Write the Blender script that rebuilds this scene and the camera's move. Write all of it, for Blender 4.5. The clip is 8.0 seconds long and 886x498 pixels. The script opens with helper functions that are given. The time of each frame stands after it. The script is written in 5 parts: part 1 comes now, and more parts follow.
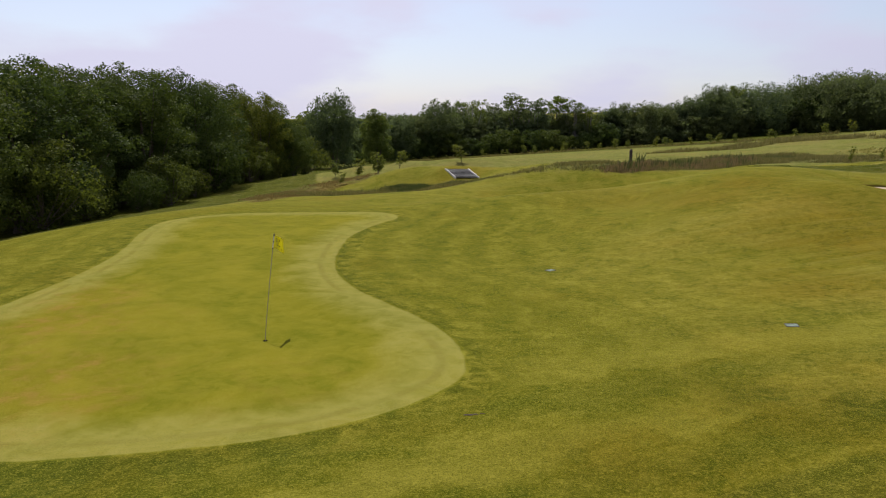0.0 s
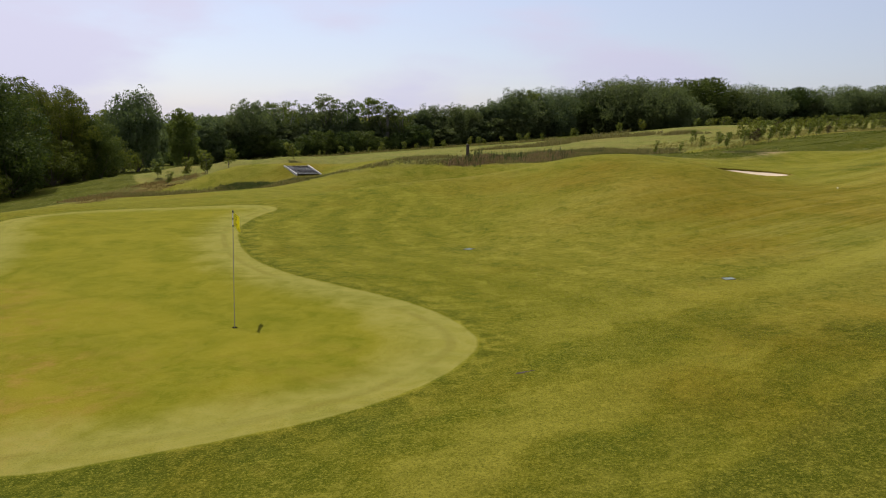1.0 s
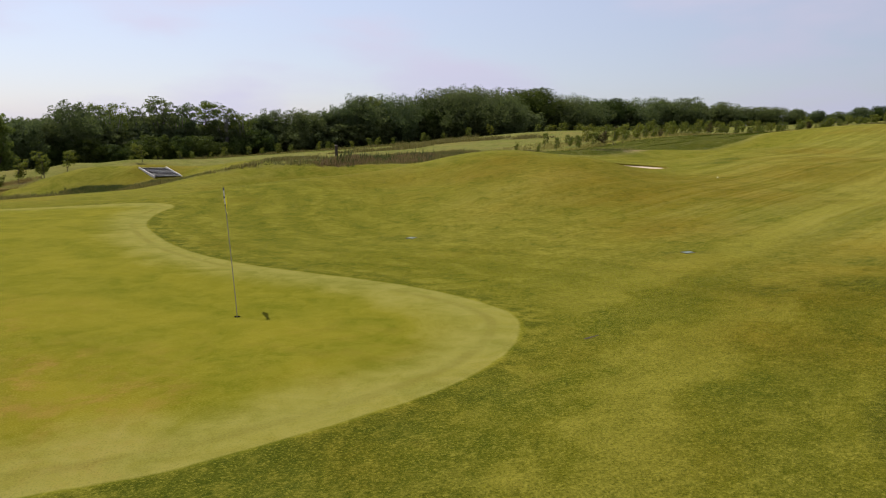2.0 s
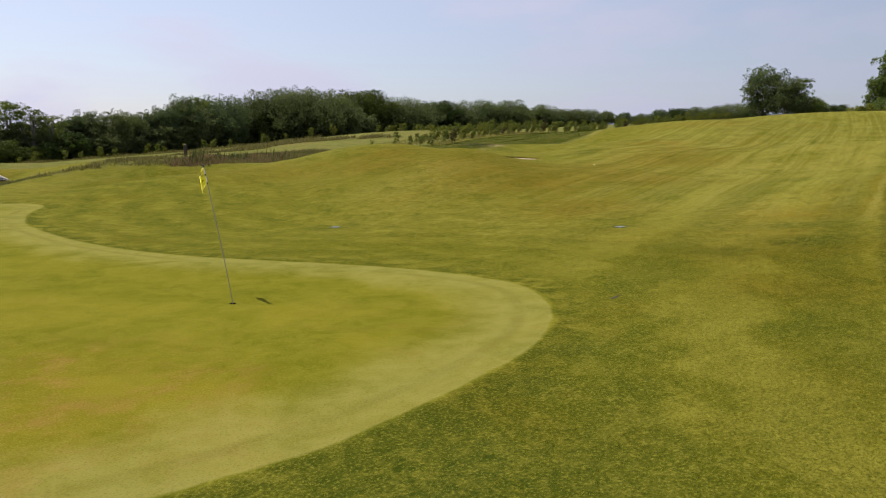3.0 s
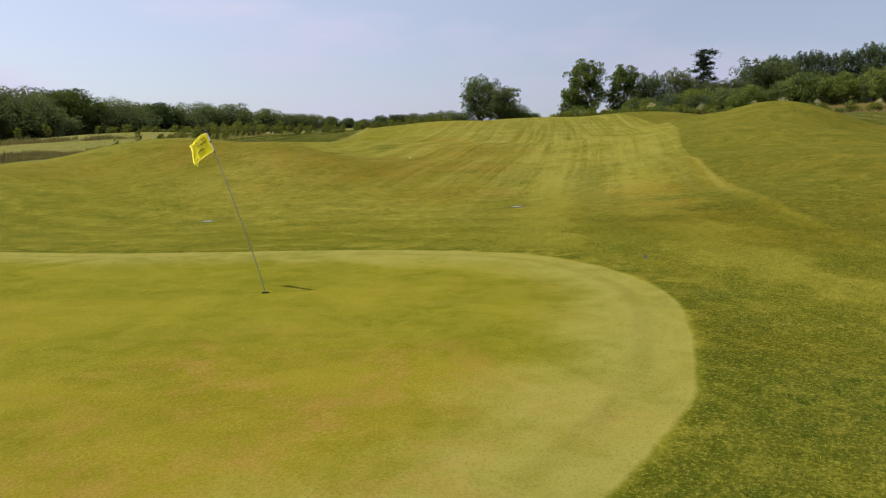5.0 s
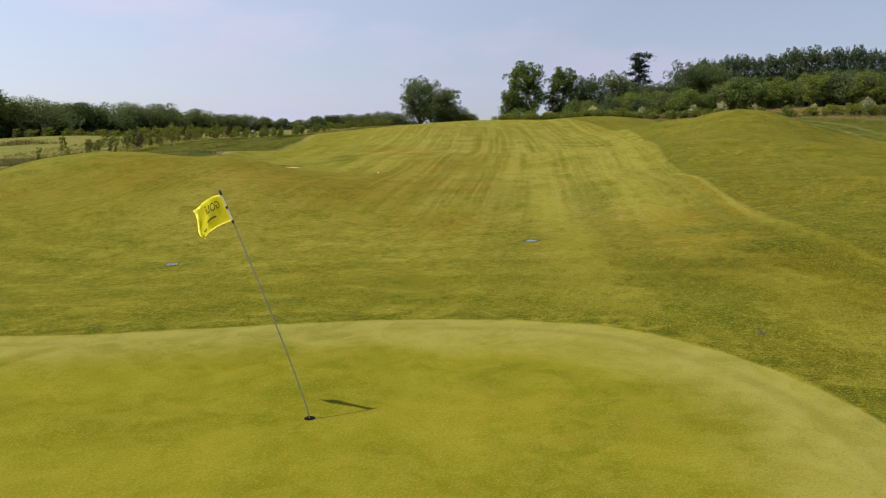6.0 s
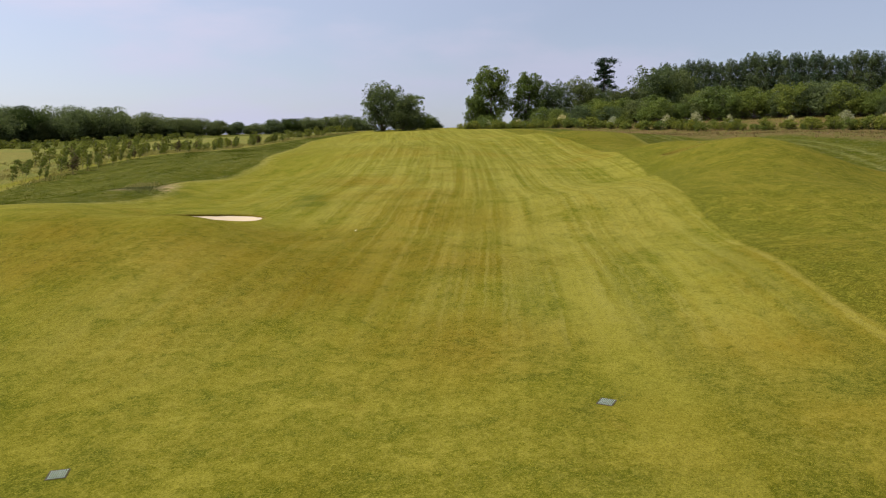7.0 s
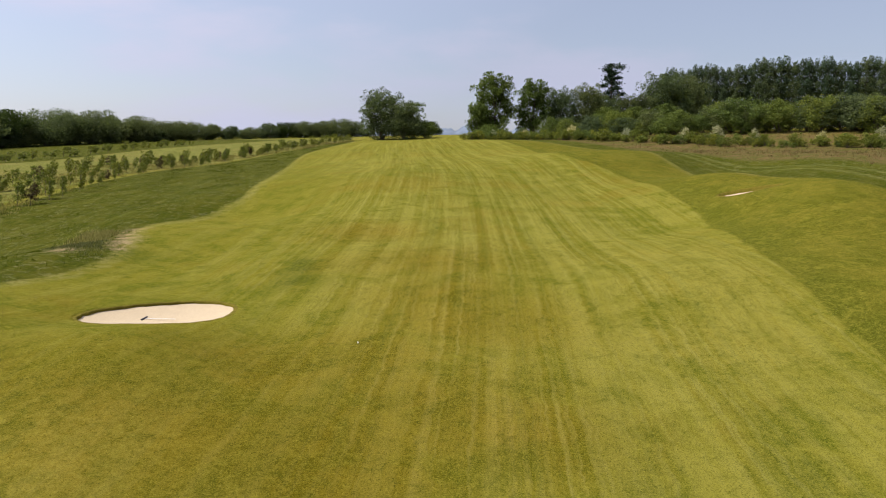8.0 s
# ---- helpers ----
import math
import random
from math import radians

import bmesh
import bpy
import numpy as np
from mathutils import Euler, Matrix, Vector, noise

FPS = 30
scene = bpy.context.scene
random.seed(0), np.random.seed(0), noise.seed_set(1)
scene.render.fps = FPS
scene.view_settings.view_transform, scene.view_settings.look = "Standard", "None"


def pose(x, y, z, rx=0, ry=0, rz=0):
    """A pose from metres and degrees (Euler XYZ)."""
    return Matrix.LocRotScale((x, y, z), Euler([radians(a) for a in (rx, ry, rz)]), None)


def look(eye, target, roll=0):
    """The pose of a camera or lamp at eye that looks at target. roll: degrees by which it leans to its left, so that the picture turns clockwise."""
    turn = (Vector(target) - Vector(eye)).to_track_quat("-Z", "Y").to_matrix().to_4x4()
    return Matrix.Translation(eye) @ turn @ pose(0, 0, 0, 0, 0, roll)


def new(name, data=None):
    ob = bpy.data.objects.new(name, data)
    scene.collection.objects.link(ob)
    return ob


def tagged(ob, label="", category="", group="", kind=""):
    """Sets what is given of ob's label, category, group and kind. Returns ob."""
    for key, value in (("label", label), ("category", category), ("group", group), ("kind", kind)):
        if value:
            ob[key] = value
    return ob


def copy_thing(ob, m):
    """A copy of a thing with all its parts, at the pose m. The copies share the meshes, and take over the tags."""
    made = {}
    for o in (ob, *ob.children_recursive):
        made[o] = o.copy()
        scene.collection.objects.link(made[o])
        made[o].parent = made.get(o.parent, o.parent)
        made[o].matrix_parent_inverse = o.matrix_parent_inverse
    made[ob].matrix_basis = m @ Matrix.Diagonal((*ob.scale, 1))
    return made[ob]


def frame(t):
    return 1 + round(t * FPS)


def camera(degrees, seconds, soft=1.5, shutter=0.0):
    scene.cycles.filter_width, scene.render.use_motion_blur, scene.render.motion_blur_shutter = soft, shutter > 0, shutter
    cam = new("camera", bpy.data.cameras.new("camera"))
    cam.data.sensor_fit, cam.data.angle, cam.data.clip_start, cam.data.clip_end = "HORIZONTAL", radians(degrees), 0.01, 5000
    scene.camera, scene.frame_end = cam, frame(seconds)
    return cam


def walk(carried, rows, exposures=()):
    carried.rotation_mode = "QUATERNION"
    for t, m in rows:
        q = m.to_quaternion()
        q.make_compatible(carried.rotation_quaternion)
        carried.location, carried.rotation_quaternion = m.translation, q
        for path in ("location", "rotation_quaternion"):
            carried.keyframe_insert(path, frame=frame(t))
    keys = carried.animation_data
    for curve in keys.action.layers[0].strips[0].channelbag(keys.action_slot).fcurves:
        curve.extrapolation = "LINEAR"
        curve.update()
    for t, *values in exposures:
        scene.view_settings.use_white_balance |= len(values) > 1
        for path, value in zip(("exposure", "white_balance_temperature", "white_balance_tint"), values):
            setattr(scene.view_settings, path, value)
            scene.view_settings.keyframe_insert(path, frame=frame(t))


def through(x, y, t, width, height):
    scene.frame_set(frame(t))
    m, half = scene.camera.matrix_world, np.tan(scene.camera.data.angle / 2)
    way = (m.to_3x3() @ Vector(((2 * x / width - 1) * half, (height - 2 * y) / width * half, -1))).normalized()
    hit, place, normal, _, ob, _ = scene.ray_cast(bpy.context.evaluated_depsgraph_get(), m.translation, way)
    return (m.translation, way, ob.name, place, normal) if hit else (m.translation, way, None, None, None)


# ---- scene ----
cam = camera(63.1, 8.0, 1.1)

PATH = [
    (0, (4.562, -13.174, 4.378), (4.401, -11.216, 4.006), 0.1),
    (0.5, (2.768, -13.031, 3.957), (2.929, -11.071, 3.593), 0.2),
    (1, (1.233, -12.729, 3.647), (1.612, -10.798, 3.289), 0.3),
    (1.5, (-0.318, -12.161, 3.322), (0.288, -10.287, 2.975), 0.5),
    (1.7, (-0.857, -11.871, 3.174), (-0.167, -10.025, 2.834), 0.7),
    (2.8, (-3.478, -10.203, 2.544), (-2.336, -8.592, 2.225), 0.2),
    (3, (-3.884, -9.903, 2.444), (-2.667, -8.347, 2.127), 0.3),
    (3.5, (-4.753, -9.118, 2.217), (-3.38, -7.697, 1.907), 0.3),
    (4, (-5.536, -8.218, 1.998), (-4.012, -6.96, 1.693), 0.3),
    (4.5, (-6.136, -7.226, 1.871), (-4.491, -6.128, 1.571), 0.3),
    (4.7, (-6.317, -6.83, 1.832), (-4.638, -5.785, 1.535), 0.3),
    (5.25, (-6.43, -5.5, 1.86), (-4.69, -4.57, 1.563), 0.35),
    (5.8, (-5.659, -4.05, 2.186), (-3.867, -3.212, 1.888), 0.4),
    (6, (-5.0, -3.559, 2.399), (-3.201, -2.737, 2.103), 0.3),
    (6.5, (-3.101, -1.958, 3.25), (-1.273, -1.204, 2.952), 0.3),
    (7, (-0.369, -0.194, 4.134), (1.475, 0.524, 3.837), 0.3),
    (7.5, (2.622, 1.57, 5.061), (4.468, 2.281, 4.764), 0.4),
    (8, (6.1, 3.416, 5.991), (7.947, 4.125, 5.695), 0.6),
]
walk(cam, [(t, look(eye, target, roll)) for t, eye, target, roll in PATH],
     [(0.0, 0.71), (1.5, 0.70), (3.5, 0.80), (4.5, 0.86), (6.0, 0.90), (8.0, 0.92)])

# ---- world and sun ----
SUN_AZ, SUN_EL = radians(-20.0), radians(55.0)   # azimuth clockwise from +y
world = bpy.data.worlds.new("sky")
scene.world = world
world.use_nodes = True
wn, wl = world.node_tree.nodes, world.node_tree.links
wn.clear()
w_out, w_bg = wn.new("ShaderNodeOutputWorld"), wn.new("ShaderNodeBackground")
w_sky = wn.new("ShaderNodeTexSky")
w_sky.sky_type, w_sky.sun_disc = "NISHITA", False
w_sky.sun_elevation, w_sky.sun_rotation = SUN_EL, SUN_AZ
w_sky.air_density, w_sky.dust_density, w_sky.ozone_density, w_sky.altitude = 1.0, 0.8, 3.0, 60
w_co, w_map, w_noise = wn.new("ShaderNodeTexCoord"), wn.new("ShaderNodeMapping"), wn.new("ShaderNodeTexNoise")
w_map.inputs["Scale"].default_value = (1.0, 1.0, 3.2)
w_noise.inputs["Scale"].default_value, w_noise.inputs["Detail"].default_value = 2.7, 7
w_noise.inputs["Roughness"].default_value = 0.5
w_ramp, w_mix = wn.new("ShaderNodeMapRange"), wn.new("ShaderNodeMix")
w_ramp.interpolation_type = "SMOOTHSTEP"
w_ramp.inputs["From Min"].default_value, w_ramp.inputs["From Max"].default_value = 0.42, 0.62
w_ramp.inputs["To Min"].default_value, w_ramp.inputs["To Max"].default_value = 0.56, 0.98
w_mix.data_type = "RGBA"
w_mix.inputs["B"].default_value = (4.84, 4.97, 6.38, 1)
wl.new(w_co.outputs["Generated"], w_map.inputs["Vector"])
wl.new(w_map.outputs["Vector"], w_noise.inputs["Vector"])
wl.new(w_noise.outputs["Fac"], w_ramp.inputs["Value"])
wl.new(w_ramp.outputs["Result"], w_mix.inputs["Factor"])
wl.new(w_sky.outputs["Color"], w_mix.inputs["A"])
w_dot, w_lit, w_scale = wn.new("ShaderNodeVectorMath"), wn.new("ShaderNodeMapRange"), wn.new("ShaderNodeVectorMath")
w_dot.operation, w_scale.operation = "DOT_PRODUCT", "SCALE"
w_dot.inputs[1].default_value = (math.sin(SUN_AZ) * math.cos(SUN_EL), math.cos(SUN_AZ) * math.cos(SUN_EL), math.sin(SUN_EL))
for name, v in (("From Min", 0.05), ("From Max", 0.65), ("To Min", 0.73), ("To Max", 1.06)):
    w_lit.inputs[name].default_value = v
wl.new(w_co.outputs["Generated"], w_dot.inputs[0])
wl.new(w_dot.outputs["Value"], w_lit.inputs["Value"])
w_cloud, w_side = wn.new("ShaderNodeMix"), wn.new("ShaderNodeMapRange")
w_cloud.data_type = "RGBA"
w_cloud.inputs["A"].default_value, w_cloud.inputs["B"].default_value = (4.76, 4.98, 6.45, 1), (5.08, 4.98, 6.28, 1)
w_side.inputs["From Min"].default_value, w_side.inputs["From Max"].default_value = 0.0, 0.6
wl.new(w_dot.outputs["Value"], w_side.inputs["Value"])
wl.new(w_side.outputs["Result"], w_cloud.inputs["Factor"])
wl.new(w_cloud.outputs["Result"], w_mix.inputs["B"])
wl.new(w_mix.outputs["Result"], w_scale.inputs[0])
wl.new(w_lit.outputs["Result"], w_scale.inputs["Scale"])
wl.new(w_scale.outputs["Vector"], w_bg.inputs["Color"])
w_bg.inputs["Strength"].default_value = 0.080
wl.new(w_bg.outputs["Background"], w_out.inputs["Surface"])

sun_data = bpy.data.lights.new("sun", "SUN")
sun_data.energy, sun_data.angle, sun_data.color = 3.6, radians(0.6), (1.0, 0.95, 0.86)
sun = new("sun", sun_data)
to_sun = Vector((math.sin(SUN_AZ) * math.cos(SUN_EL), math.cos(SUN_AZ) * math.cos(SUN_EL), math.sin(SUN_EL)))
sun.matrix_world = look(to_sun * 50, (0, 0, 0))


# ---- materials ----
def material(name):
    m = bpy.data.materials.new(name)
    m.use_nodes = True
    n, l = m.node_tree.nodes, m.node_tree.links
    return m, n, l, n["Principled BSDF"]


def mixed(n, l, fac, a, b, how="MIX"):
    """A colour mix; fac, a and b are sockets or values."""
    x = n.new("ShaderNodeMix")
    x.data_type, x.blend_type, x.clamp_factor = "RGBA", how, True
    for name, v in (("Factor", fac), ("A", a), ("B", b)):
        if isinstance(v, bpy.types.NodeSocket):
            l.new(v, x.inputs[name])
        else:
            x.inputs[name].default_value = v if name == "Factor" else (*v, 1)
    return x.outputs["Result"]


def ranged(n, l, value, a, b, lo=0.0, hi=1.0):
    x = n.new("ShaderNodeMapRange")
    x.interpolation_type = "SMOOTHSTEP"
    l.new(value, x.inputs["Value"])
    for name, v in (("From Min", a), ("From Max", b), ("To Min", lo), ("To Max", hi)):
        x.inputs[name].default_value = v
    return x.outputs["Result"]


def noised(n, l, scale, detail=4, rough=0.55, vector=None, distort=0.0):
    x = n.new("ShaderNodeTexNoise")
    for name, v in (("Scale", scale), ("Detail", detail), ("Roughness", rough), ("Distortion", distort)):
        x.inputs[name].default_value = v
    if vector is not None:
        l.new(vector, x.inputs["Vector"])
    return x.outputs["Fac"]


def maths(n, l, op, a, b=0.0):
    x = n.new("ShaderNodeMath")
    x.operation = op
    for i, v in enumerate((a, b)):
        if isinstance(v, bpy.types.NodeSocket):
            l.new(v, x.inputs[i])
        else:
            x.inputs[i].default_value = v
    return x.outputs[0]


def bumped(n, l, bsdf, height, strength, distance):
    x = n.new("ShaderNodeBump")
    x.inputs["Strength"].default_value, x.inputs["Distance"].default_value = strength, distance
    l.new(height, x.inputs["Height"])
    l.new(x.outputs["Normal"], bsdf.inputs["Normal"])


def plain(name, colour, rough=0.7, metal=0.0, grain=30.0, spread=0.25, bump=0.15):
    """A material with grain at two scales over one base colour."""
    m, n, l, bsdf = material(name)
    co = n.new("ShaderNodeTexCoord").outputs["Object"]
    fine, broad = noised(n, l, grain, 5, 0.6, co), noised(n, l, grain / 9, 3, 0.5, co)
    dark = tuple(c * (1 - spread) for c in colour)
    light = tuple(min(1, c * (1 + spread)) for c in colour)
    c1 = mixed(n, l, ranged(n, l, fine, 0.3, 0.7), dark, light)
    c2 = mixed(n, l, ranged(n, l, broad, 0.35, 0.7, 0, 0.5), c1, dark)
    l.new(c2, bsdf.inputs["Base Color"])
    bsdf.inputs["Roughness"].default_value, bsdf.inputs["Metallic"].default_value = rough, metal
    bumped(n, l, bsdf, fine, bump, 0.01)
    return m


def leaf_material(name, dark, light, through=0.35, by_clump=True):
    """Leaves: colour by leaf, by clump and by tree, with the crown's inner shade in the clump tone, some light coming
    through.
    """
    m, n, l, bsdf = material(name)
    geo, obj = n.new("ShaderNodeNewGeometry"), n.new("ShaderNodeObjectInfo")
    clump = n.new("ShaderNodeAttribute")
    clump.attribute_name = "tone"
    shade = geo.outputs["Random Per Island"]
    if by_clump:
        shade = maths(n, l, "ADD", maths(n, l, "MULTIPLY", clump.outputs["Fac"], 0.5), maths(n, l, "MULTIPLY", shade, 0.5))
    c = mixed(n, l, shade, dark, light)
    tone = ranged(n, l, obj.outputs["Random"], 0, 1, 0.0, 0.85)
    warm = tuple(v * k for v, k in zip(light, (1.12, 1.0, 0.7)))
    c = mixed(n, l, tone, c, mixed(n, l, shade, dark, warm))
    if by_clump:
        c = mixed(n, l, 1.0, c, mixed(n, l, obj.outputs["Random"], (0.72, 0.78, 0.80), (1.18, 1.12, 1.0)), "MULTIPLY")
    l.new(c, bsdf.inputs["Base Color"])
    bsdf.inputs["Roughness"].default_value = 0.7
    bsdf.inputs["Specular IOR Level"].default_value = 0.06
    tr, mx = n.new("ShaderNodeBsdfTranslucent"), n.new("ShaderNodeMixShader")
    l.new(mixed(n, l, 0.5, c, (light[0] * 1.5, light[1] * 1.6, light[2] * 0.8)), tr.inputs["Color"])
    mx.inputs[0].default_value = through
    out = n["Material Output"]
    l.new(bsdf.outputs[0], mx.inputs[1])
    l.new(tr.outputs[0], mx.inputs[2])
    l.new(mx.outputs[0], out.inputs["Surface"])
    return m


def turf_material():
    m, n, l, bsdf = material("turf")
    co = n.new("ShaderNodeTexCoord").outputs["Object"]

    def attr(name):
        x = n.new("ShaderNodeAttribute")
        x.attribute_name = name
        return x.outputs["Fac"]

    def times(a, b):
        return maths(n, l, "MULTIPLY", a, b)

    green_d, semi_d, rough_d, dry_d = (attr(a) for a in ("green_d", "semi_d", "rough_d", "dry_d"))
    worn_at, lush_at = attr("worn"), attr("lush")
    blades = noised(n, l, 38.0, 5, 0.78, co)
    tufts = noised(n, l, 7.5, 6, 0.70, co, 0.5)
    clumps = noised(n, l, 2.3, 5, 0.62, co, 0.9)
    patches = noised(n, l, 0.62, 5, 0.62, co, 0.7)
    sweeps = noised(n, l, 0.17, 4, 0.55, co, 0.3)
    wob = times(maths(n, l, "SUBTRACT", noised(n, l, 1.6, 3, 0.5, co), 0.5), 0.35)
    # mown fairway and apron: fresh, dry and bare tones
    fair = mixed(n, l, ranged(n, l, patches, 0.36, 0.64), (0.084, 0.091, 0.0050), (0.146, 0.128, 0.0120))
    fair = mixed(n, l, ranged(n, l, sweeps, 0.48, 0.64, 0, 0.55), fair, (0.156, 0.117, 0.0120))
    fair = mixed(n, l, times(attr("olive"), ranged(n, l, patches, 0.30, 0.62, 0.85, 0.35)), fair, (0.092, 0.074, 0.0040))

    fair = mixed(n, l, times(attr("tan"), ranged(n, l, clumps, 0.40, 0.66, 0.05, 0.70)), fair, (0.220, 0.164, 0.022))

    def streaked(sx, sy, a, b):
        cx = n.new("ShaderNodeCombineXYZ")
        l.new(times(maths(n, l, "ADD", attr("stripe"), times(wob, 0.8)), sx), cx.inputs["X"])
        l.new(times(attr("along"), sy), cx.inputs["Y"])
        return ranged(n, l, noised(n, l, 1.0, 5, 0.65, cx.outputs["Vector"]), a, b)

    # mower streaks along the fairway
    mown = times(ranged(n, l, attr("lane_d"), 4.0, -2.5, 0.3, 1.0), ranged(n, l, green_d, 3.0, 12.0))
    broken = ranged(n, l, patches, 0.34, 0.58, 0.35, 1.0)
    fair = mixed(n, l, times(times(times(streaked(4.6, 0.04, 0.43, 0.66), mown), broken), 0.80), fair, (0.248, 0.222, 0.048))
    fair = mixed(n, l, times(times(times(streaked(1.05, 0.02, 0.44, 0.60), mown), broken), 0.72), fair, (0.228, 0.204, 0.036))
    fair = mixed(n, l, times(times(streaked(1.9, 0.04, 0.52, 0.34), mown), 0.40), fair, (0.066, 0.078, 0.0060))
    # apron: bands of mowing that follow the green's edge, lush and straw-coloured blotches
    swirl = maths(n, l, "ADD", times(green_d, 3.9), times(maths(n, l, "SUBTRACT", patches, 0.5), 9.0))
    band = ranged(n, l, maths(n, l, "SINE", swirl), -0.9, 0.9)
    mix_v = maths(n, l, "ADD", times(maths(n, l, "SUBTRACT", clumps, 0.5), 0.80), maths(n, l, "ADD", maths(n, l, "ADD", times(band, 0.20), 0.10), times(noised(n, l, 0.9, 4, 0.6, co, 0.8), 0.66)))
    apron = mixed(n, l, ranged(n, l, mix_v, 0.22, 0.50), (0.054, 0.067, 0.0034), (0.102, 0.099, 0.0064))
    apron = mixed(n, l, ranged(n, l, mix_v, 0.50, 0.82), apron, (0.182, 0.165, 0.0170))
    apron = mixed(n, l, ranged(n, l, noised(n, l, 1.3, 5, 0.65, co, 0.3), 0.60, 0.74, 0, 0.45), apron, (0.140, 0.098, 0.0130))
    fair = mixed(n, l, ranged(n, l, maths(n, l, "ADD", green_d, times(wob, 6.0)), 12.0, 5.0, 0.0, 0.85), fair, apron)
    lane = maths(n, l, "SINE", maths(n, l, "ADD", times(semi_d, 2.3), times(maths(n, l, "SUBTRACT", patches, 0.5), 6.0)))
    beside = times(times(ranged(n, l, semi_d, -7.5, -5.0), ranged(n, l, semi_d, 0.0, -0.6)), times(ranged(n, l, green_d, 0.3, 1.5), ranged(n, l, green_d, 22.0, 12.0)))
    fair = mixed(n, l, times(times(ranged(n, l, lane, 0.0, 0.9), beside), 0.50), fair, (0.190, 0.170, 0.0200))
    fair = mixed(n, l, times(times(ranged(n, l, lane, 0.0, -0.9), beside), 0.50), fair, (0.056, 0.066, 0.0042))
    # darker semi-rough
    semi = mixed(n, l, ranged(n, l, patches, 0.36, 0.64), (0.062, 0.064, 0.0042), (0.106, 0.092, 0.0092))
    semi = mixed(n, l, times(streaked(1.4, 0.08, 0.50, 0.70), 0.30), semi, (0.150, 0.128, 0.018))
    semi = mixed(n, l, ranged(n, l, semi_d, 2.2, 0.2, 0, 0.50), semi, (0.046, 0.058, 0.0042))
    c = mixed(n, l, ranged(n, l, maths(n, l, "ADD", semi_d, times(wob, 0.6)), -0.10, 0.10), fair, semi)
    # clumps and tufts in both
    far_off = ranged(n, l, green_d, 4.0, 10.0, 0.35, 1.0)
    c = mixed(n, l, times(ranged(n, l, clumps, 0.50, 0.68, 0, 0.50), far_off), c, (0.188, 0.170, 0.020))
    c = mixed(n, l, times(ranged(n, l, clumps, 0.47, 0.30, 0, 0.42), far_off), c, (0.042, 0.056, 0.0045))
    c = mixed(n, l, ranged(n, l, tufts, 0.50, 0.68, 0, 0.42), c, (0.215, 0.198, 0.024))
    c = mixed(n, l, ranged(n, l, tufts, 0.48, 0.30, 0, 0.36), c, (0.040, 0.052, 0.0030))
    crumbs = noised(n, l, 17.0, 5, 0.75, co, 0.4)
    c = mixed(n, l, ranged(n, l, crumbs, 0.51, 0.68, 0, 0.50), c, (0.252, 0.226, 0.030))
    c = mixed(n, l, ranged(n, l, crumbs, 0.47, 0.30, 0, 0.36), c, (0.032, 0.042, 0.0032))
    c = mixed(n, l, times(lush_at, ranged(n, l, tufts, 0.35, 0.65, 0.85, 0.35)), c, (0.030, 0.048, 0.0040))
    # pale mown field beyond the ditch and the plantation
    field = mixed(n, l, ranged(n, l, patches, 0.36, 0.64), (0.098, 0.108, 0.022), (0.150, 0.150, 0.040))
    field = mixed(n, l, ranged(n, l, sweeps, 0.44, 0.62, 0, 0.6), field, (0.170, 0.150, 0.050))
    c = mixed(n, l, ranged(n, l, maths(n, l, "ADD", attr("field_d"), times(wob, 3.0)), -0.5, 0.5, 0, 0.8), c, field)
    # long rough
    rough = mixed(n, l, ranged(n, l, tufts, 0.32, 0.68), (0.022, 0.032, 0.0020), (0.056, 0.064, 0.0044))
    rough = mixed(n, l, ranged(n, l, patches, 0.42, 0.64, 0, 0.60), rough, (0.078, 0.074, 0.009))
    rough = mixed(n, l, times(streaked(1.2, 0.10, 0.50, 0.66), 0.45), rough, (0.090, 0.092, 0.014))
    rough = mixed(n, l, times(ranged(n, l, tufts, 0.56, 0.64, 0, 0.60), ranged(n, l, clumps, 0.46, 0.58)), rough, (0.185, 0.168, 0.050))
    rough = mixed(n, l, times(ranged(n, l, clumps, 0.53, 0.64, 0, 0.9), ranged(n, l, blades, 0.49, 0.58)), rough, (0.220, 0.195, 0.090))
    c = mixed(n, l, ranged(n, l, maths(n, l, "ADD", rough_d, wob), -0.3, 0.3), c, rough)
    # a dry rim where the mown turf ends, and two pale wheel ruts through the rough
    rim = times(ranged(n, l, maths(n, l, "ADD", rough_d, wob), -0.75, -0.30), ranged(n, l, maths(n, l, "ADD", rough_d, wob), 0.30, -0.05))
    c = mixed(n, l, times(rim, ranged(n, l, clumps, 0.40, 0.62, 0.10, 0.60)), c, (0.205, 0.182, 0.052))
    rut = ranged(n, l, maths(n, l, "ABSOLUTE", maths(n, l, "ADD", attr("track_d"), times(wob, 1.2))), 0.38, 0.12)
    c = mixed(n, l, times(rut, ranged(n, l, clumps, 0.36, 0.58, 0.08, 0.42)), c, (0.165, 0.158, 0.050))
    # wild tall grass, mottled and ragged at its edge
    ragged = times(maths(n, l, "SUBTRACT", patches, 0.5), 7.0)
    wild = mixed(n, l, ranged(n, l, tufts, 0.34, 0.66), (0.048, 0.053, 0.012), (0.115, 0.110, 0.034))
    wild = mixed(n, l, ranged(n, l, clumps, 0.52, 0.62, 0, 0.5), wild, (0.115, 0.084, 0.040))
    wild = mixed(n, l, ranged(n, l, clumps, 0.44, 0.34, 0, 0.6), wild, (0.088, 0.100, 0.058))
    c = mixed(n, l, ranged(n, l, maths(n, l, "ADD", attr("wild_d"), ragged), -1.2, 1.6, 0.0, 0.85), c, wild)
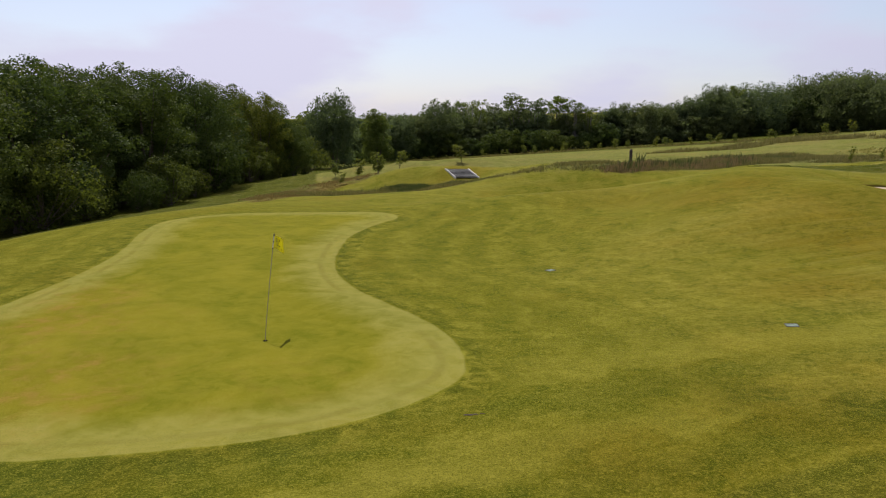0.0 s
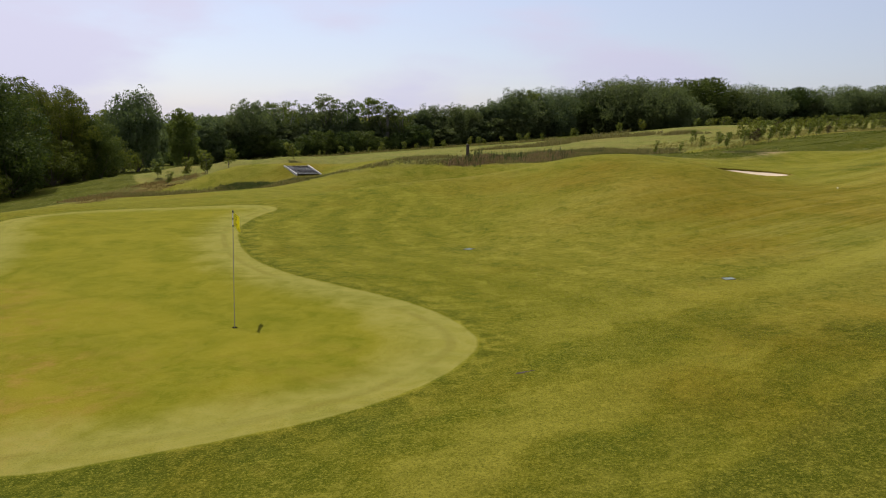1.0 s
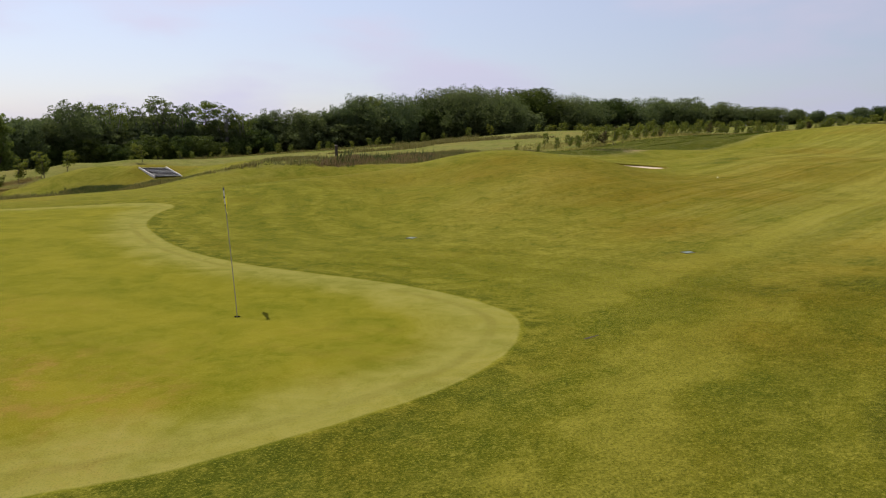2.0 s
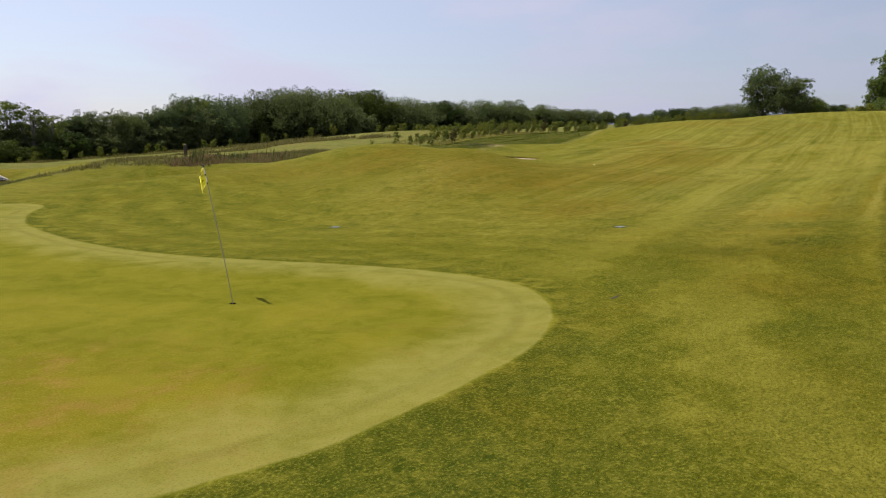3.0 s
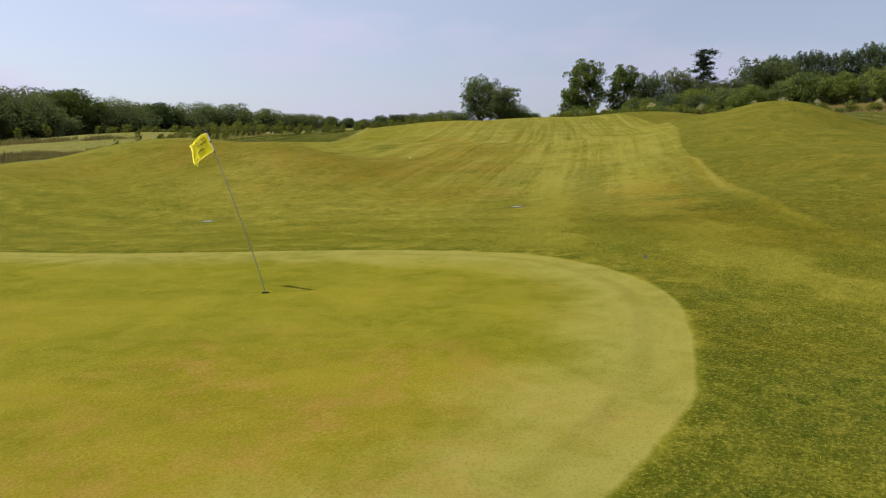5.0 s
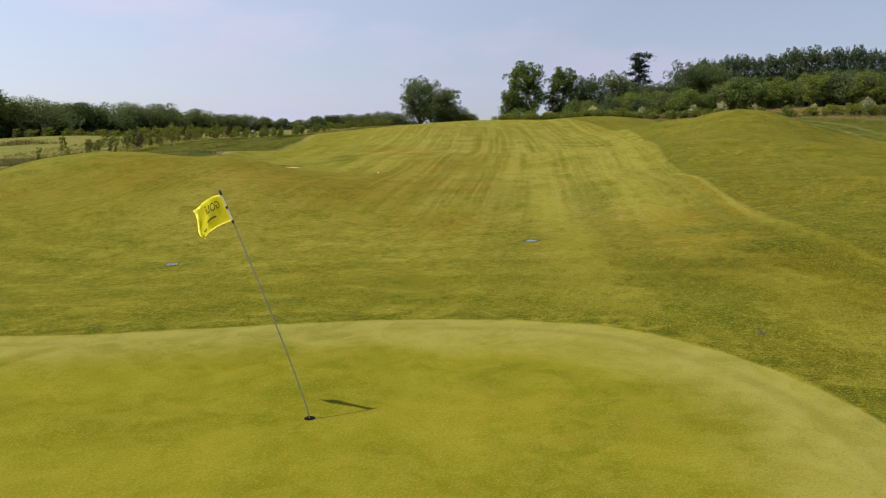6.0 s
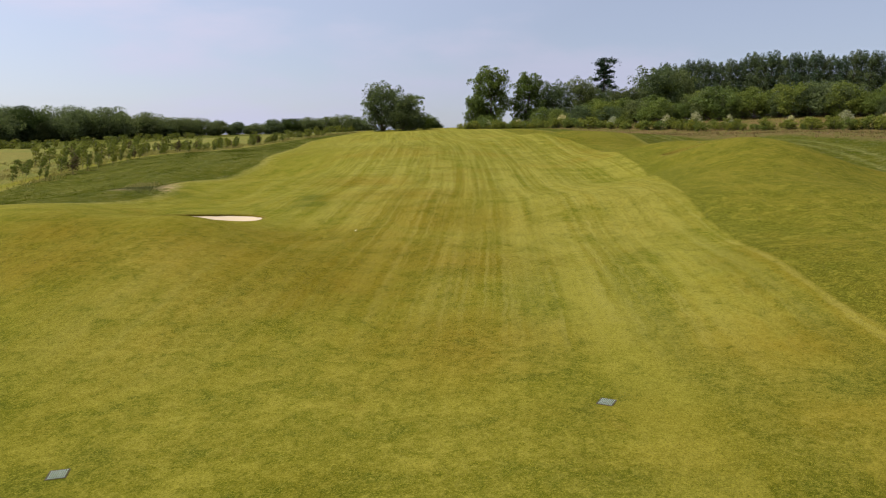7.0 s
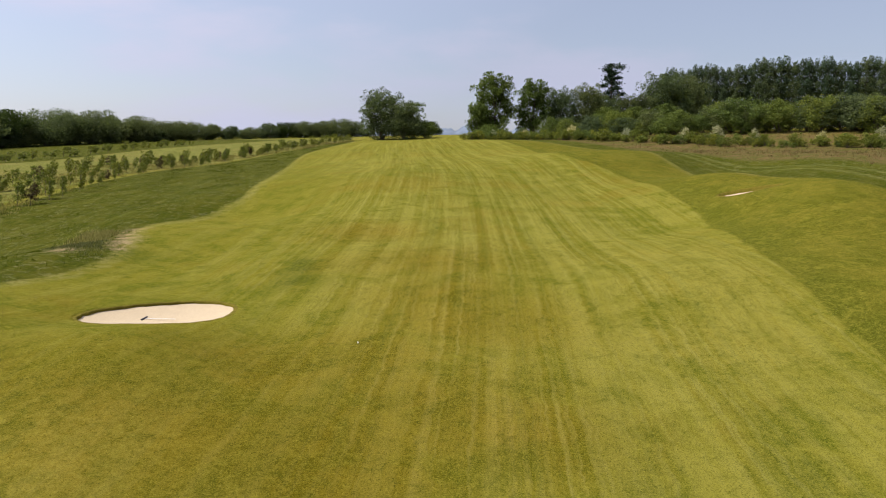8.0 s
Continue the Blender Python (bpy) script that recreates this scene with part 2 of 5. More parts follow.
    c = mixed(n, l, times(attr("bare"), ranged(n, l, clumps, 0.40, 0.56)), c, (0.300, 0.215, 0.115))
    # dry reddish grass
    dry = mixed(n, l, ranged(n, l, tufts, 0.3, 0.7), (0.082, 0.052, 0.020), (0.180, 0.116, 0.050))
    dry = mixed(n, l, ranged(n, l, patches, 0.40, 0.60, 0, 0.80), dry, (0.066, 0.070, 0.0140))
    c = mixed(n, l, ranged(n, l, maths(n, l, "ADD", dry_d, times(ragged, 0.8)), -0.7, 0.7, 0.0, 0.8), c, dry)
    # putting green with a paler collar and worn patches
    fine = noised(n, l, 55.0, 4, 0.7, co)
    putt = mixed(n, l, ranged(n, l, patches, 0.36, 0.64), (0.094, 0.097, 0.0045), (0.146, 0.130, 0.0088))
    putt = mixed(n, l, ranged(n, l, clumps, 0.36, 0.66, 0, 0.40), putt, (0.184, 0.160, 0.0160))
    putt = mixed(n, l, times(worn_at, 0.32), putt, (0.180, 0.126, 0.0120))
    worn = times(ranged(n, l, noised(n, l, 2.0, 6, 0.7, co, 0.2), 0.44, 0.66), maths(n, l, "ADD", worn_at, ranged(n, l, sweeps, 0.45, 0.65, 0.0, 0.25)))
    putt = mixed(n, l, times(worn, 0.50), putt, (0.225, 0.126, 0.030))
    collar = times(ranged(n, l, maths(n, l, "ADD", green_d, times(maths(n, l, "SUBTRACT", patches, 0.5), 2.4)), -1.7, -0.45), ranged(n, l, clumps, 0.30, 0.65, 0.42, 0.74))
    putt = mixed(n, l, times(collar, 0.85), putt, (0.218, 0.200, 0.052))
    edge_line = times(ranged(n, l, maths(n, l, "ABSOLUTE", maths(n, l, "ADD", green_d, 0.42)), 0.14, 0.03), ranged(n, l, patches, 0.40, 0.58, 0.0, 0.45))
    putt = mixed(n, l, edge_line, putt, (0.120, 0.104, 0.018))
    putt = mixed(n, l, ranged(n, l, fine, 0.50, 0.70, 0, 0.55), putt, (0.215, 0.190, 0.028))
    putt = mixed(n, l, ranged(n, l, fine, 0.50, 0.30, 0, 0.45), putt, (0.072, 0.070, 0.005))
    cutline = times(ranged(n, l, green_d, 0.0, 0.10), ranged(n, l, green_d, 0.9, 0.15))
    c = mixed(n, l, times(cutline, ranged(n, l, clumps, 0.38, 0.62, 0.65, 0.05)), c, (0.044, 0.056, 0.004))
    c = mixed(n, l, ranged(n, l, maths(n, l, "ADD", green_d, times(wob, 0.35)), -0.03, 0.03), putt, c)
    off_green = ranged(n, l, green_d, -0.05, 0.1, 0.12, 1.0)
    fine_on = times(off_green, ranged(n, l, rough_d, -0.3, 0.3, 1.0, 0.45))
    c = mixed(n, l, times(ranged(n, l, blades, 0.50, 0.34, 0.0, 0.70), fine_on), c, (0.028, 0.038, 0.0025))
    c = mixed(n, l, times(ranged(n, l, blades, 0.51, 0.66, 0.0, 0.70), fine_on), c, (0.245, 0.222, 0.026))
    # browned and straw-coloured patches of turf
    brown = maths(n, l, "MAXIMUM", times(attr("olive"), 0.75), ranged(n, l, sweeps, 0.52, 0.64, 0.0, 0.26))
    brown = times(times(brown, off_green), times(ranged(n, l, patches, 0.34, 0.60, 0.5, 1.0), ranged(n, l, rough_d, -0.3, 0.3, 1.0, 0.0)))
    c = mixed(n, l, brown, c, (0.91, 0.75, 0.55), "MULTIPLY")
    straw = times(times(attr("tan"), off_green), ranged(n, l, tufts, 0.40, 0.62, 0.05, 0.22))
    c = mixed(n, l, straw, c, (0.250, 0.206, 0.036))
    c = mixed(n, l, 1.0, c, mixed(n, l, ranged(n, l, green_d, -0.1, 0.1), (0.895, 0.905, 0.95), (0.845, 0.850, 0.95)), "MULTIPLY")
    l.new(c, bsdf.inputs["Base Color"])
    bsdf.inputs["Roughness"].default_value = 0.9
    bsdf.inputs["Specular IOR Level"].default_value = 0.01
    hgt = maths(n, l, "ADD", maths(n, l, "ADD", tufts, times(blades, 0.5)), times(crumbs, 0.6))
    bumped(n, l, bsdf, times(hgt, off_green), 0.75, 0.035)
    return m


TURF = turf_material()
# oak leaves lifted and greyed: haze over distant trees, put into the colour
LEAF_OAK_HAZY = leaf_material("leaves_oak_hazy", (0.052, 0.070, 0.036), (0.108, 0.134, 0.062), 0.42)
LEAF_DARK = leaf_material("leaves_dark", (0.020, 0.034, 0.010), (0.074, 0.100, 0.022), 0.28)
LEAF_LIME = leaf_material("leaves_lime", (0.050, 0.074, 0.018), (0.140, 0.172, 0.045))
LEAF_POPLAR = leaf_material("leaves_poplar", (0.040, 0.060, 0.036), (0.094, 0.125, 0.068))
LEAF_CEDAR = leaf_material("needles_cedar", (0.012, 0.024, 0.012), (0.035, 0.055, 0.026), 0.1)
LEAF_YOUNG = leaf_material("leaves_young", (0.052, 0.068, 0.012), (0.160, 0.178, 0.038))
LEAF_HEDGE = leaf_material("leaves_hedge", (0.066, 0.082, 0.014), (0.190, 0.205, 0.045))
LEAF_CREAM = leaf_material("blossom_cream", (0.090, 0.105, 0.035), (0.520, 0.500, 0.360))
LEAF_COPPER = leaf_material("leaves_copper", (0.030, 0.022, 0.014), (0.075, 0.055, 0.028))
BARK = plain("bark", (0.085, 0.065, 0.045), 0.9, 0, 14, 0.4, 0.6)
BARK_PALE = plain("bark_pale", (0.19, 0.17, 0.145), 0.9, 0, 14, 0.35, 0.5)
SAND = plain("sand", (0.40, 0.315, 0.205), 0.95, 0, 22, 0.10, 0.4)
GRASS_LONG = leaf_material("grass_long", (0.026, 0.042, 0.003), (0.074, 0.088, 0.008), 0.3, False)
LEAF_WARM = leaf_material("leaves_warm", (0.028, 0.042, 0.007), (0.120, 0.138, 0.026), 0.3)
GRASS_MOWN = leaf_material("grass_mown", (0.080, 0.090, 0.005), (0.215, 0.205, 0.020), 0.45, False)
GRASS_RUSH = leaf_material("grass_rush", (0.030, 0.045, 0.014), (0.100, 0.115, 0.045), 0.25, False)
GRASS_DRY = leaf_material("grass_dry", (0.070, 0.060, 0.022), (0.210, 0.150, 0.072), 0.3, False)
GRASS_SEED = leaf_material("grass_seeding", (0.062, 0.064, 0.018), (0.235, 0.200, 0.085), 0.25, False)
GRASS_WEED = leaf_material("grass_weedy", (0.060, 0.050, 0.026), (0.250, 0.175, 0.105), 0.25, False)
GRASS_REED = leaf_material("grass_reed", (0.042, 0.054, 0.014), (0.150, 0.150, 0.064), 0.25, False)
GRASS_PALE = leaf_material("grass_pale", (0.090, 0.092, 0.020), (0.270, 0.240, 0.095), 0.3, False)
YELLOW = plain("flag_cloth", (0.80, 0.735, 0.010), 0.6, 0, 60, 0.06, 0.05)
INK = plain("flag_print", (0.05, 0.045, 0.012), 0.7)
BLACK = plain("black_plastic", (0.012, 0.012, 0.014), 0.45)
STEEL = plain("pole_steel", (0.22, 0.20, 0.17), 0.6, 0.2, 40, 0.15)
SLEEVE = plain("sleeve_metal", (0.62, 0.60, 0.58), 0.35, 0.5, 40, 0.10)
GRATE = plain("galvanised_grate", (0.21, 0.25, 0.20), 0.95, 0.0, 40, 0.3)
GRATE.node_tree.nodes["Principled BSDF"].inputs["Specular IOR Level"].default_value = 0.1
WHITE_TIMBER = plain("white_timber", (0.62, 0.60, 0.56), 0.7, 0, 18, 0.15)
DARK_TIMBER = plain("dark_timber", (0.026, 0.020, 0.022), 0.85, 0, 18, 0.35, 0.4)
# near-black paint for the shade inside the golf hole and the drains
PIT_SHADE = plain("pit_shade", (0.010, 0.009, 0.007), 1.0)
PIT_SHADE.node_tree.nodes["Principled BSDF"].inputs["Specular IOR Level"].default_value = 0.0
SOIL = plain("bare_soil", (0.034, 0.022, 0.012), 1.0, 0, 60, 0.4, 0.5)
LIP = plain("turf_lip", (0.120, 0.100, 0.016), 0.95, 0, 45, 0.5, 0.6)
LIP.node_tree.nodes["Principled BSDF"].inputs["Specular IOR Level"].default_value = 0.02
POST_TIMBER = plain("post_timber", (0.062, 0.042, 0.026), 0.85, 0, 18, 0.35, 0.4)
HAZE_HILL = plain("hazy_hill", (0.105, 0.135, 0.185), 1.0, 0, 0.02, 0.12, 0.0)


# ---- shape of the ground ----
BASE = (-0.7093, 0.0571, -0.0259)
# centre x, centre y, half-width along x, along y, height
MOUNDS_GREEN = [
    (9.5, 21.5, 7.0, 5.0, 1.07),
    (10.9, 17.1, 3.6, 3.1, -1.05),
    (11.9, -8.2, 6.2, 5.3, 1.11),
    (8.6, -8.5, 5.6, 6.6, -0.72),
    (-11.6, 22.0, 6.2, 12.0, 0.97),
    (-15.0, 0.6, 6.0, 7.7, -0.08),
    (-3.3, 33.2, 7.5, 5.6, 0.64),
    (-6.9, 9.4, 9.0, 15.2, 1.00),
    (10.4, 33.3, 4.3, 3.9, -2.10),
    (-9.1, 31.0, 4.6, 4.9, -0.57),
    (-13.4, 38.0, 5.8, 6.0, 0.22),
    (3.1, 26.5, 4.2, 3.9, -0.50),
    (4.8, 21.4, 3.9, 3.9, 0.37),
    (10.5, 27.5, 3.9, 3.5, -0.87),
    (-11.1, 21.4, 4.0, 5.0, -0.20),
]
MOUNDS_APRON = [
    (14.1, 13.8, 4.7, 5.5, 0.68),
    (15.6, 17.2, 6.0, 4.0, 1.10),
    (19.7, 25.9, 7.2, 6.1, 0.78),
    (22.0, -3.8, 5.9, 5.0, 0.07),
    (24.5, 8.3, 7.1, 6.0, 0.30),
    (22.1, 30.1, 6.0, 4.9, 0.05),
    (20.1, 15.6, 3.6, 2.8, -0.43),
    (24.4, 34.1, 5.0, 4.0, -0.19),
    (19.1, 14.1, 3.0, 2.9, -0.18),
    (16.2, 28.1, 3.8, 4.1, 0.98),
    (26.2, 26.6, 3.7, 2.8, 0.82),
    (24.0, 19.7, 2.9, 3.0, -0.23),
]
MOUNDS_FAIRWAY = [
    (33.1, -2.7, 7.0, 5.5, 0.94),
    (43.7, -1.0, 6.4, 4.4, 2.35),
    (40.1, 5.4, 6.9, 4.9, -0.50),
    (33.8, 16.0, 6.5, 6.0, 1.56),
    (39.6, 28.8, 5.3, 3.9, -1.40),
    (47.6, 26.3, 8.1, 6.3, 1.25),
    (46.8, 12.8, 9.0, 7.0, 0.25),
    (69.4, 12.5, 11.4, 9.2, 1.09),
    (60.5, 9.3, 8.8, 8.1, -0.79),
    (64.8, -8.5, 11.8, 7.7, -0.02),
    (57.6, 39.5, 16.9, 17.1, 1.37),
    (39.1, -37.9, 37.3, 22.8, 1.23),
    (30.4, 24.1, 3.9, 3.0, -0.76),
    (38.5, 32.8, 4.8, 3.2, 0.76),
    (33.3, 26.6, 4.0, 4.0, 1.02),
    (35.9, -7.3, 4.0, 3.2, -0.85),
    (49.1, -7.4, 4.9, 3.5, -1.27),
    (41.2, 3.2, 3.1, 2.8, -0.86),
    (54.8, 3.7, 4.7, 3.6, 1.18),
]
MOUNDS_FINE = [
    (35.0, 16.0, 5.0, 5.0, -1.11),
    (10.0, 5.0, 3.5, 3.5, -0.05),
    (11.0, 14.0, 2.5, 2.5, 0.18),
    (29.0, 5.0, 2.5, 2.5, 0.36),
    (5.0, 9.0, 2.5, 2.5, -0.17),
    (2.0, -8.0, 2.5, 2.5, 0.09),
    (19.0, -3.0, 2.5, 2.5, 0.26),
    (14.0, -2.0, 2.5, 2.5, -0.21),
    (35.0, 1.0, 2.5, 2.5, -0.12),
    (38.5, 4.4, 3.0, 2.0, 0.16),
    (20.0, 16.0, 1.4, 1.0, 0.08),
    (17.7, 15.3, 1.3, 1.2, 0.33),
    (19.4, 18.7, 1.4, 1.2, -0.22),
    (41.5, 1.0, 2.2, 1.6, 0.15),
    (43.2, 2.5, 1.0, 1.3, 0.26),
    (23.0, 1.0, 2.5, 2.5, -0.17),
    (28.0, -3.0, 2.5, 2.5, 0.29),
    (13.0, 8.0, 2.5, 2.5, -0.08),
]
MOUNDS_FAR = [
    (78.0, 3.0, 13.1, 13.4, 1.52),
    (-2.8, 42.0, 6.3, 4.6, -0.78),
    (-12.0, 57.8, 10.4, 9.1, 1.14),
    (8.9, 42.2, 7.0, 5.6, 1.80),
    (103.7, 43.1, 18.5, 17.3, 1.67),
    (124.1, 1.5, 29.1, 24.9, -0.40),
    (90.0, 71.8, 23.1, 20.7, -0.94),
    (-38.6, 34.7, 20.0, 35.3, -0.10),
    (9.4, 124.3, 50.5, 40.4, -0.58),
    (71.4, 105.9, 39.8, 25.8, 1.25),
    (162.5, 62.4, 41.9, 39.4, 1.17),
    (13.0, 62.8, 14.8, 9.8, 0.98),
    (30.2, 72.6, 19.5, 13.8, 0.38),
    (-13.3, 94.6, 20.0, 20.7, 0.47),
    (22.3, 109.1, 25.9, 19.7, 0.29),
    (59.4, 80.3, 15.7, 13.1, 1.71),
    (76.2, 3.4, 8.1, 4.7, -2.19),
    (-0.5, 47.6, 4.5, 2.6, 1.00),
    (3.5, 62.0, 4.0, 3.0, 0.50),
    (-9.6, 58.0, 1.7, 2.5, 0.40),
    (-5.2, 58.5, 1.5, 2.5, 0.58),
    (-0.6, 58.5, 2.4, 2.5, 0.62),
    (0.0, 0.0, 1.7, 1.7, -0.065),
    (-4.0, 47.2, 2.2, 2.0, 0.60),
    (1.2, 45.9, 1.6, 0.9, 0.26),
    (2.7, 43.8, 1.0, 1.0, -0.30),
    (0.1, 45.2, 0.8, 0.9, 0.24),
    (4.0, 46.6, 1.6, 1.5, -0.30),
    (131.0, 14.0, 9.0, 11.0, 0.9),
    (124.0, -2.0, 9.0, 12.0, 1.6),
    (114.0, -19.0, 9.0, 11.0, 1.9),
]
# bunkers: centre x, y, half-length, half-width, turn in degrees, depth of the lip
BUNKERS = [(21.2, 17.42, 2.0, 1.42, -30, 0.24), (45.3, 2.1, 1.78, 0.56, 48, 0.40)]


def bunker_radius(x, y, b):
    """1 on a bunker's uneven outline, less inside."""
    cx, cy, a, w, turn, _ = b
    c, s = math.cos(radians(turn)), math.sin(radians(turn))
    u, v = ((x - cx) * c + (y - cy) * s) / a, (-(x - cx) * s + (y - cy) * c) / w
    ang = np.arctan2(v, u)
    return np.hypot(u, v) / (1 + 0.03 * np.sin(2 * ang + 1.0) + 0.025 * np.sin(3 * ang + 0.4))


def lie(x, y):
    """The lie of the land before the bunkers are cut."""
    x, y = np.asarray(x, float), np.asarray(y, float)
    z = BASE[0] + BASE[1] * 260 * np.tanh(x / 260) + BASE[2] * 260 * np.tanh(y / 260)
    for mx, my, sx, sy, h in MOUNDS_GREEN + MOUNDS_APRON + MOUNDS_FAIRWAY + MOUNDS_FINE + MOUNDS_FAR:
        z = z + h * np.exp(-0.5 * (((x - mx) / sx) ** 2 + ((y - my) / sy) ** 2))
    return z


def height(x, y):
    z = lie(x, y)
    for b in BUNKERS:
        r = bunker_radius(np.asarray(x, float), np.asarray(y, float), b)
        z = z - (b[5] + 0.2) * np.clip((1.03 - r) / 0.05, 0, 1)
    return z


def ground_at(x, y):
    return float(height(np.array([x]), np.array([y]))[0])


def rounded(points, steps=6, closed=True):
    """A smooth line through the points."""
    p = np.array(points, float)
    n, out = len(p), []
    for i in range(n if closed else n - 1):
        a, b, c, d = (p[(i + k) % n] if closed else p[min(max(i + k, 0), n - 1)] for k in (-1, 0, 1, 2))
        for t in np.linspace(0, 1, steps, endpoint=False):
            out.append(0.5 * (2 * b + (c - a) * t + (2 * a - 5 * b + 4 * c - d) * t**2 + (3 * b - a - 3 * c + d) * t**3))
    if not closed:
        out.append(p[-1])
    return np.array(out)


def outline_distance(x, y, line):
    """Distance to a closed line, negative inside."""
    q = np.roll(line, -1, 0)
    best, inside = np.full(x.shape, 1e9), np.zeros(x.shape, bool)
    for (ax, ay), (bx, by) in zip(line, q):
        dx, dy = bx - ax, by - ay
        t = np.clip(((x - ax) * dx + (y - ay) * dy) / (dx * dx + dy * dy + 1e-12), 0, 1)
        best = np.minimum(best, np.hypot(x - ax - t * dx, y - ay - t * dy))
        crosses = ((ay > y) != (by > y)) & (x < dx * (y - ay) / (by - ay + 1e-12) + ax)
        inside ^= crosses
    return np.where(inside, -best, best)


GREEN_EDGE = rounded([(-3.4, -5.15), (-1.6, -5.3), (-0.3, -5.1), (1.1, -4.7), (2.25, -4.1), (3.22, -3.2), (3.88, -2.1), (3.95, -1.0),
                      (3.68, 0.2), (3.1, 1.45), (2.1, 2.8), (0.85, 4.4), (-0.1, 6.5), (-0.6, 8.9), (-0.85, 12.1), (-0.35, 14.9), (0.25, 16.2),
                      (-0.3, 17.6), (-1.75, 18.5), (-5.3, 18.4), (-7.7, 17.8), (-9.2, 15.6), (-8.6, 12.0), (-7.4, 8.3), (-6.9, 5.4),
                      (-6.9, 2.0), (-7.2, -1.5), (-6.4, -4.0), (-5.0, -4.9)])
SEMI_AREA = rounded([(3.4, -8.6), (5.6, -6.85), (6.5, -6.2), (8.2, -5.4), (11.7, -4.05), (15.1, -2.8), (17.2, -2.0), (22.1, -0.6), (26.8, 0.8), (32.2, 2.05), (36.7, 3.0),
                     (43.5, 4.35), (47.6, 5.6), (54.0, 7.6), (61.0, 10.2), (66.0, 13.2), (72.0, 17.0), (100.0, 28.0), (111.0, 33.5), (200.0, 72.0), (300.0, 60.0), (200.0, -80.0),
                     (40.0, -80.0), (0.0, -60.0), (-4.0, -20.0)])
LANE = rounded([(14.0, 4.0), (24.0, 14.0), (31.0, 18.5), (41.0, 23.0), (52.0, 26.0), (70.0, 40.0), (110.0, 62.0), (200.0, 105.0), (200.0, 72.0), (111.0, 33.5),
                (72.0, 17.0), (61.0, 10.2), (47.6, 5.6), (36.7, 3.0), (24.2, -0.2), (14.0, -3.3), (9.0, -4.5)])
ROUGH_LEFT = rounded([(13.0, 27.0), (16.0, 24.4), (19.0, 23.6), (21.3, 23.5), (23.8, 23.7), (25.3, 24.15), (26.7, 24.7), (28.2, 25.75), (29.8, 27.0), (32.2, 29.1), (33.9, 30.2),
                      (36.0, 30.9), (39.3, 30.7), (42.0, 31.3), (46.0, 32.4), (62.0, 40.6), (99.5, 61.0), (140.0, 74.5), (140.0, 77.0), (103.0, 70.0), (75.0, 62.5), (58.0, 55.5), (46.0, 50.5), (38.0, 47.0),
                      (30.0, 42.5), (22.0, 36.0)])
WILD_DITCH = rounded([(-13.0, 41.0), (-8.5, 43.6), (-4.0, 43.4), (-0.3, 42.3), (3.0, 41.5), (6.0, 41.3), (9.0, 43.4), (14.0, 47.6), (19.0, 54.5), (25.0, 58.5), (31.0, 57.0), (36.0, 50.5),
                      (33.5, 46.5), (29.0, 50.0), (24.0, 49.5), (17.6, 41.8), (13.4, 40.5), (9.6, 40.8), (6.0, 40.9), (3.4, 40.6), (0.4, 40.0), (-4.0, 40.2), (-9.0, 39.0)])
FIELD = rounded([(-12.0, 50.5), (0.0, 50.0), (10.0, 47.0), (20.0, 57.0), (27.0, 48.0), (33.0, 47.0), (46.0, 52.0), (60.0, 58.0), (85.0, 66.5), (110.0, 72.0), (145.0, 79.0), (200.0, 112.0), (220.0, 200.0), (-50.0, 210.0), (-34.0, 90.0)])
WILD_FAR = rounded([(20.0, 70.0), (28.0, 73.5), (37.0, 82.5), (42.0, 80.0), (48.0, 73.0), (50.0, 68.0), (46.0, 70.5), (40.0, 76.5), (36.0, 76.0), (30.0, 70.0)])
ROUGH_RIGHT = rounded([(36.0, -16.0), (38.8, -11.5), (41.4, -8.2), (42.6, -5.4), (44.4, -2.6), (48.2, -0.3), (54.2, 2.2), (61.0, 4.1), (71.0, 6.3), (79.0, 8.8), (92.0, 13.5),
                       (104.0, 21.0), (116.0, 30.0), (140.0, 46.0), (150.0, 38.0), (120.0, 0.0), (100.0, -16.0), (75.0, -22.0), (50.0, -26.0)])
TRACK = rounded([(103.0, 16.6), (94.0, 11.2), (85.0, 6.6), (74.0, -0.6), (66.0, -5.0), (56.0, -8.6), (46.0, -11.6), (46.4, -13.0), (56.5, -10.0), (67.0, -6.4), (75.0, -2.0), (86.0, 5.2), (95.0, 9.8), (103.6, 15.2)])
ROUGH_WOOD = rounded([(-13.0, 30.0), (-11.0, 45.0), (-14.0, 60.0), (-14.0, 85.0), (0.0, 112.0), (30.0, 105.0), (48.0, 84.0), (80.0, 95.0), (120.0, 108.0),
                      (200.0, 130.0), (200.0, 200.0), (0.0, 200.0), (-90.0, 120.0), (-90.0, 0.0), (-20.0, -10.0), (-17.0, 12.0)])
DRY_LEFT = rounded([(-11.2, 31.5), (-10.2, 35.0), (-9.9, 41.5), (-8.7, 46.0), (-6.5, 48.5), (-7.4, 53.0), (-9.6, 51.0), (-11.6, 48.5), (-13.6, 44.0), (-13.5, 36.0)])
DRY_RIGHT = rounded([(60.0, -16.0), (66.0, -11.5), (70.0, -8.0), (76.0, -5.0), (81.0, -2.0), (88.0, 4.5), (93.0, 8.5), (106.0, 16.0), (120.0, 27.0), (136.0, 43.0), (140.0, 46.0), (160.0, 40.0), (160.0, 0.0), (130.0, -40.0), (100.0, -44.0), (70.0, -26.0)])


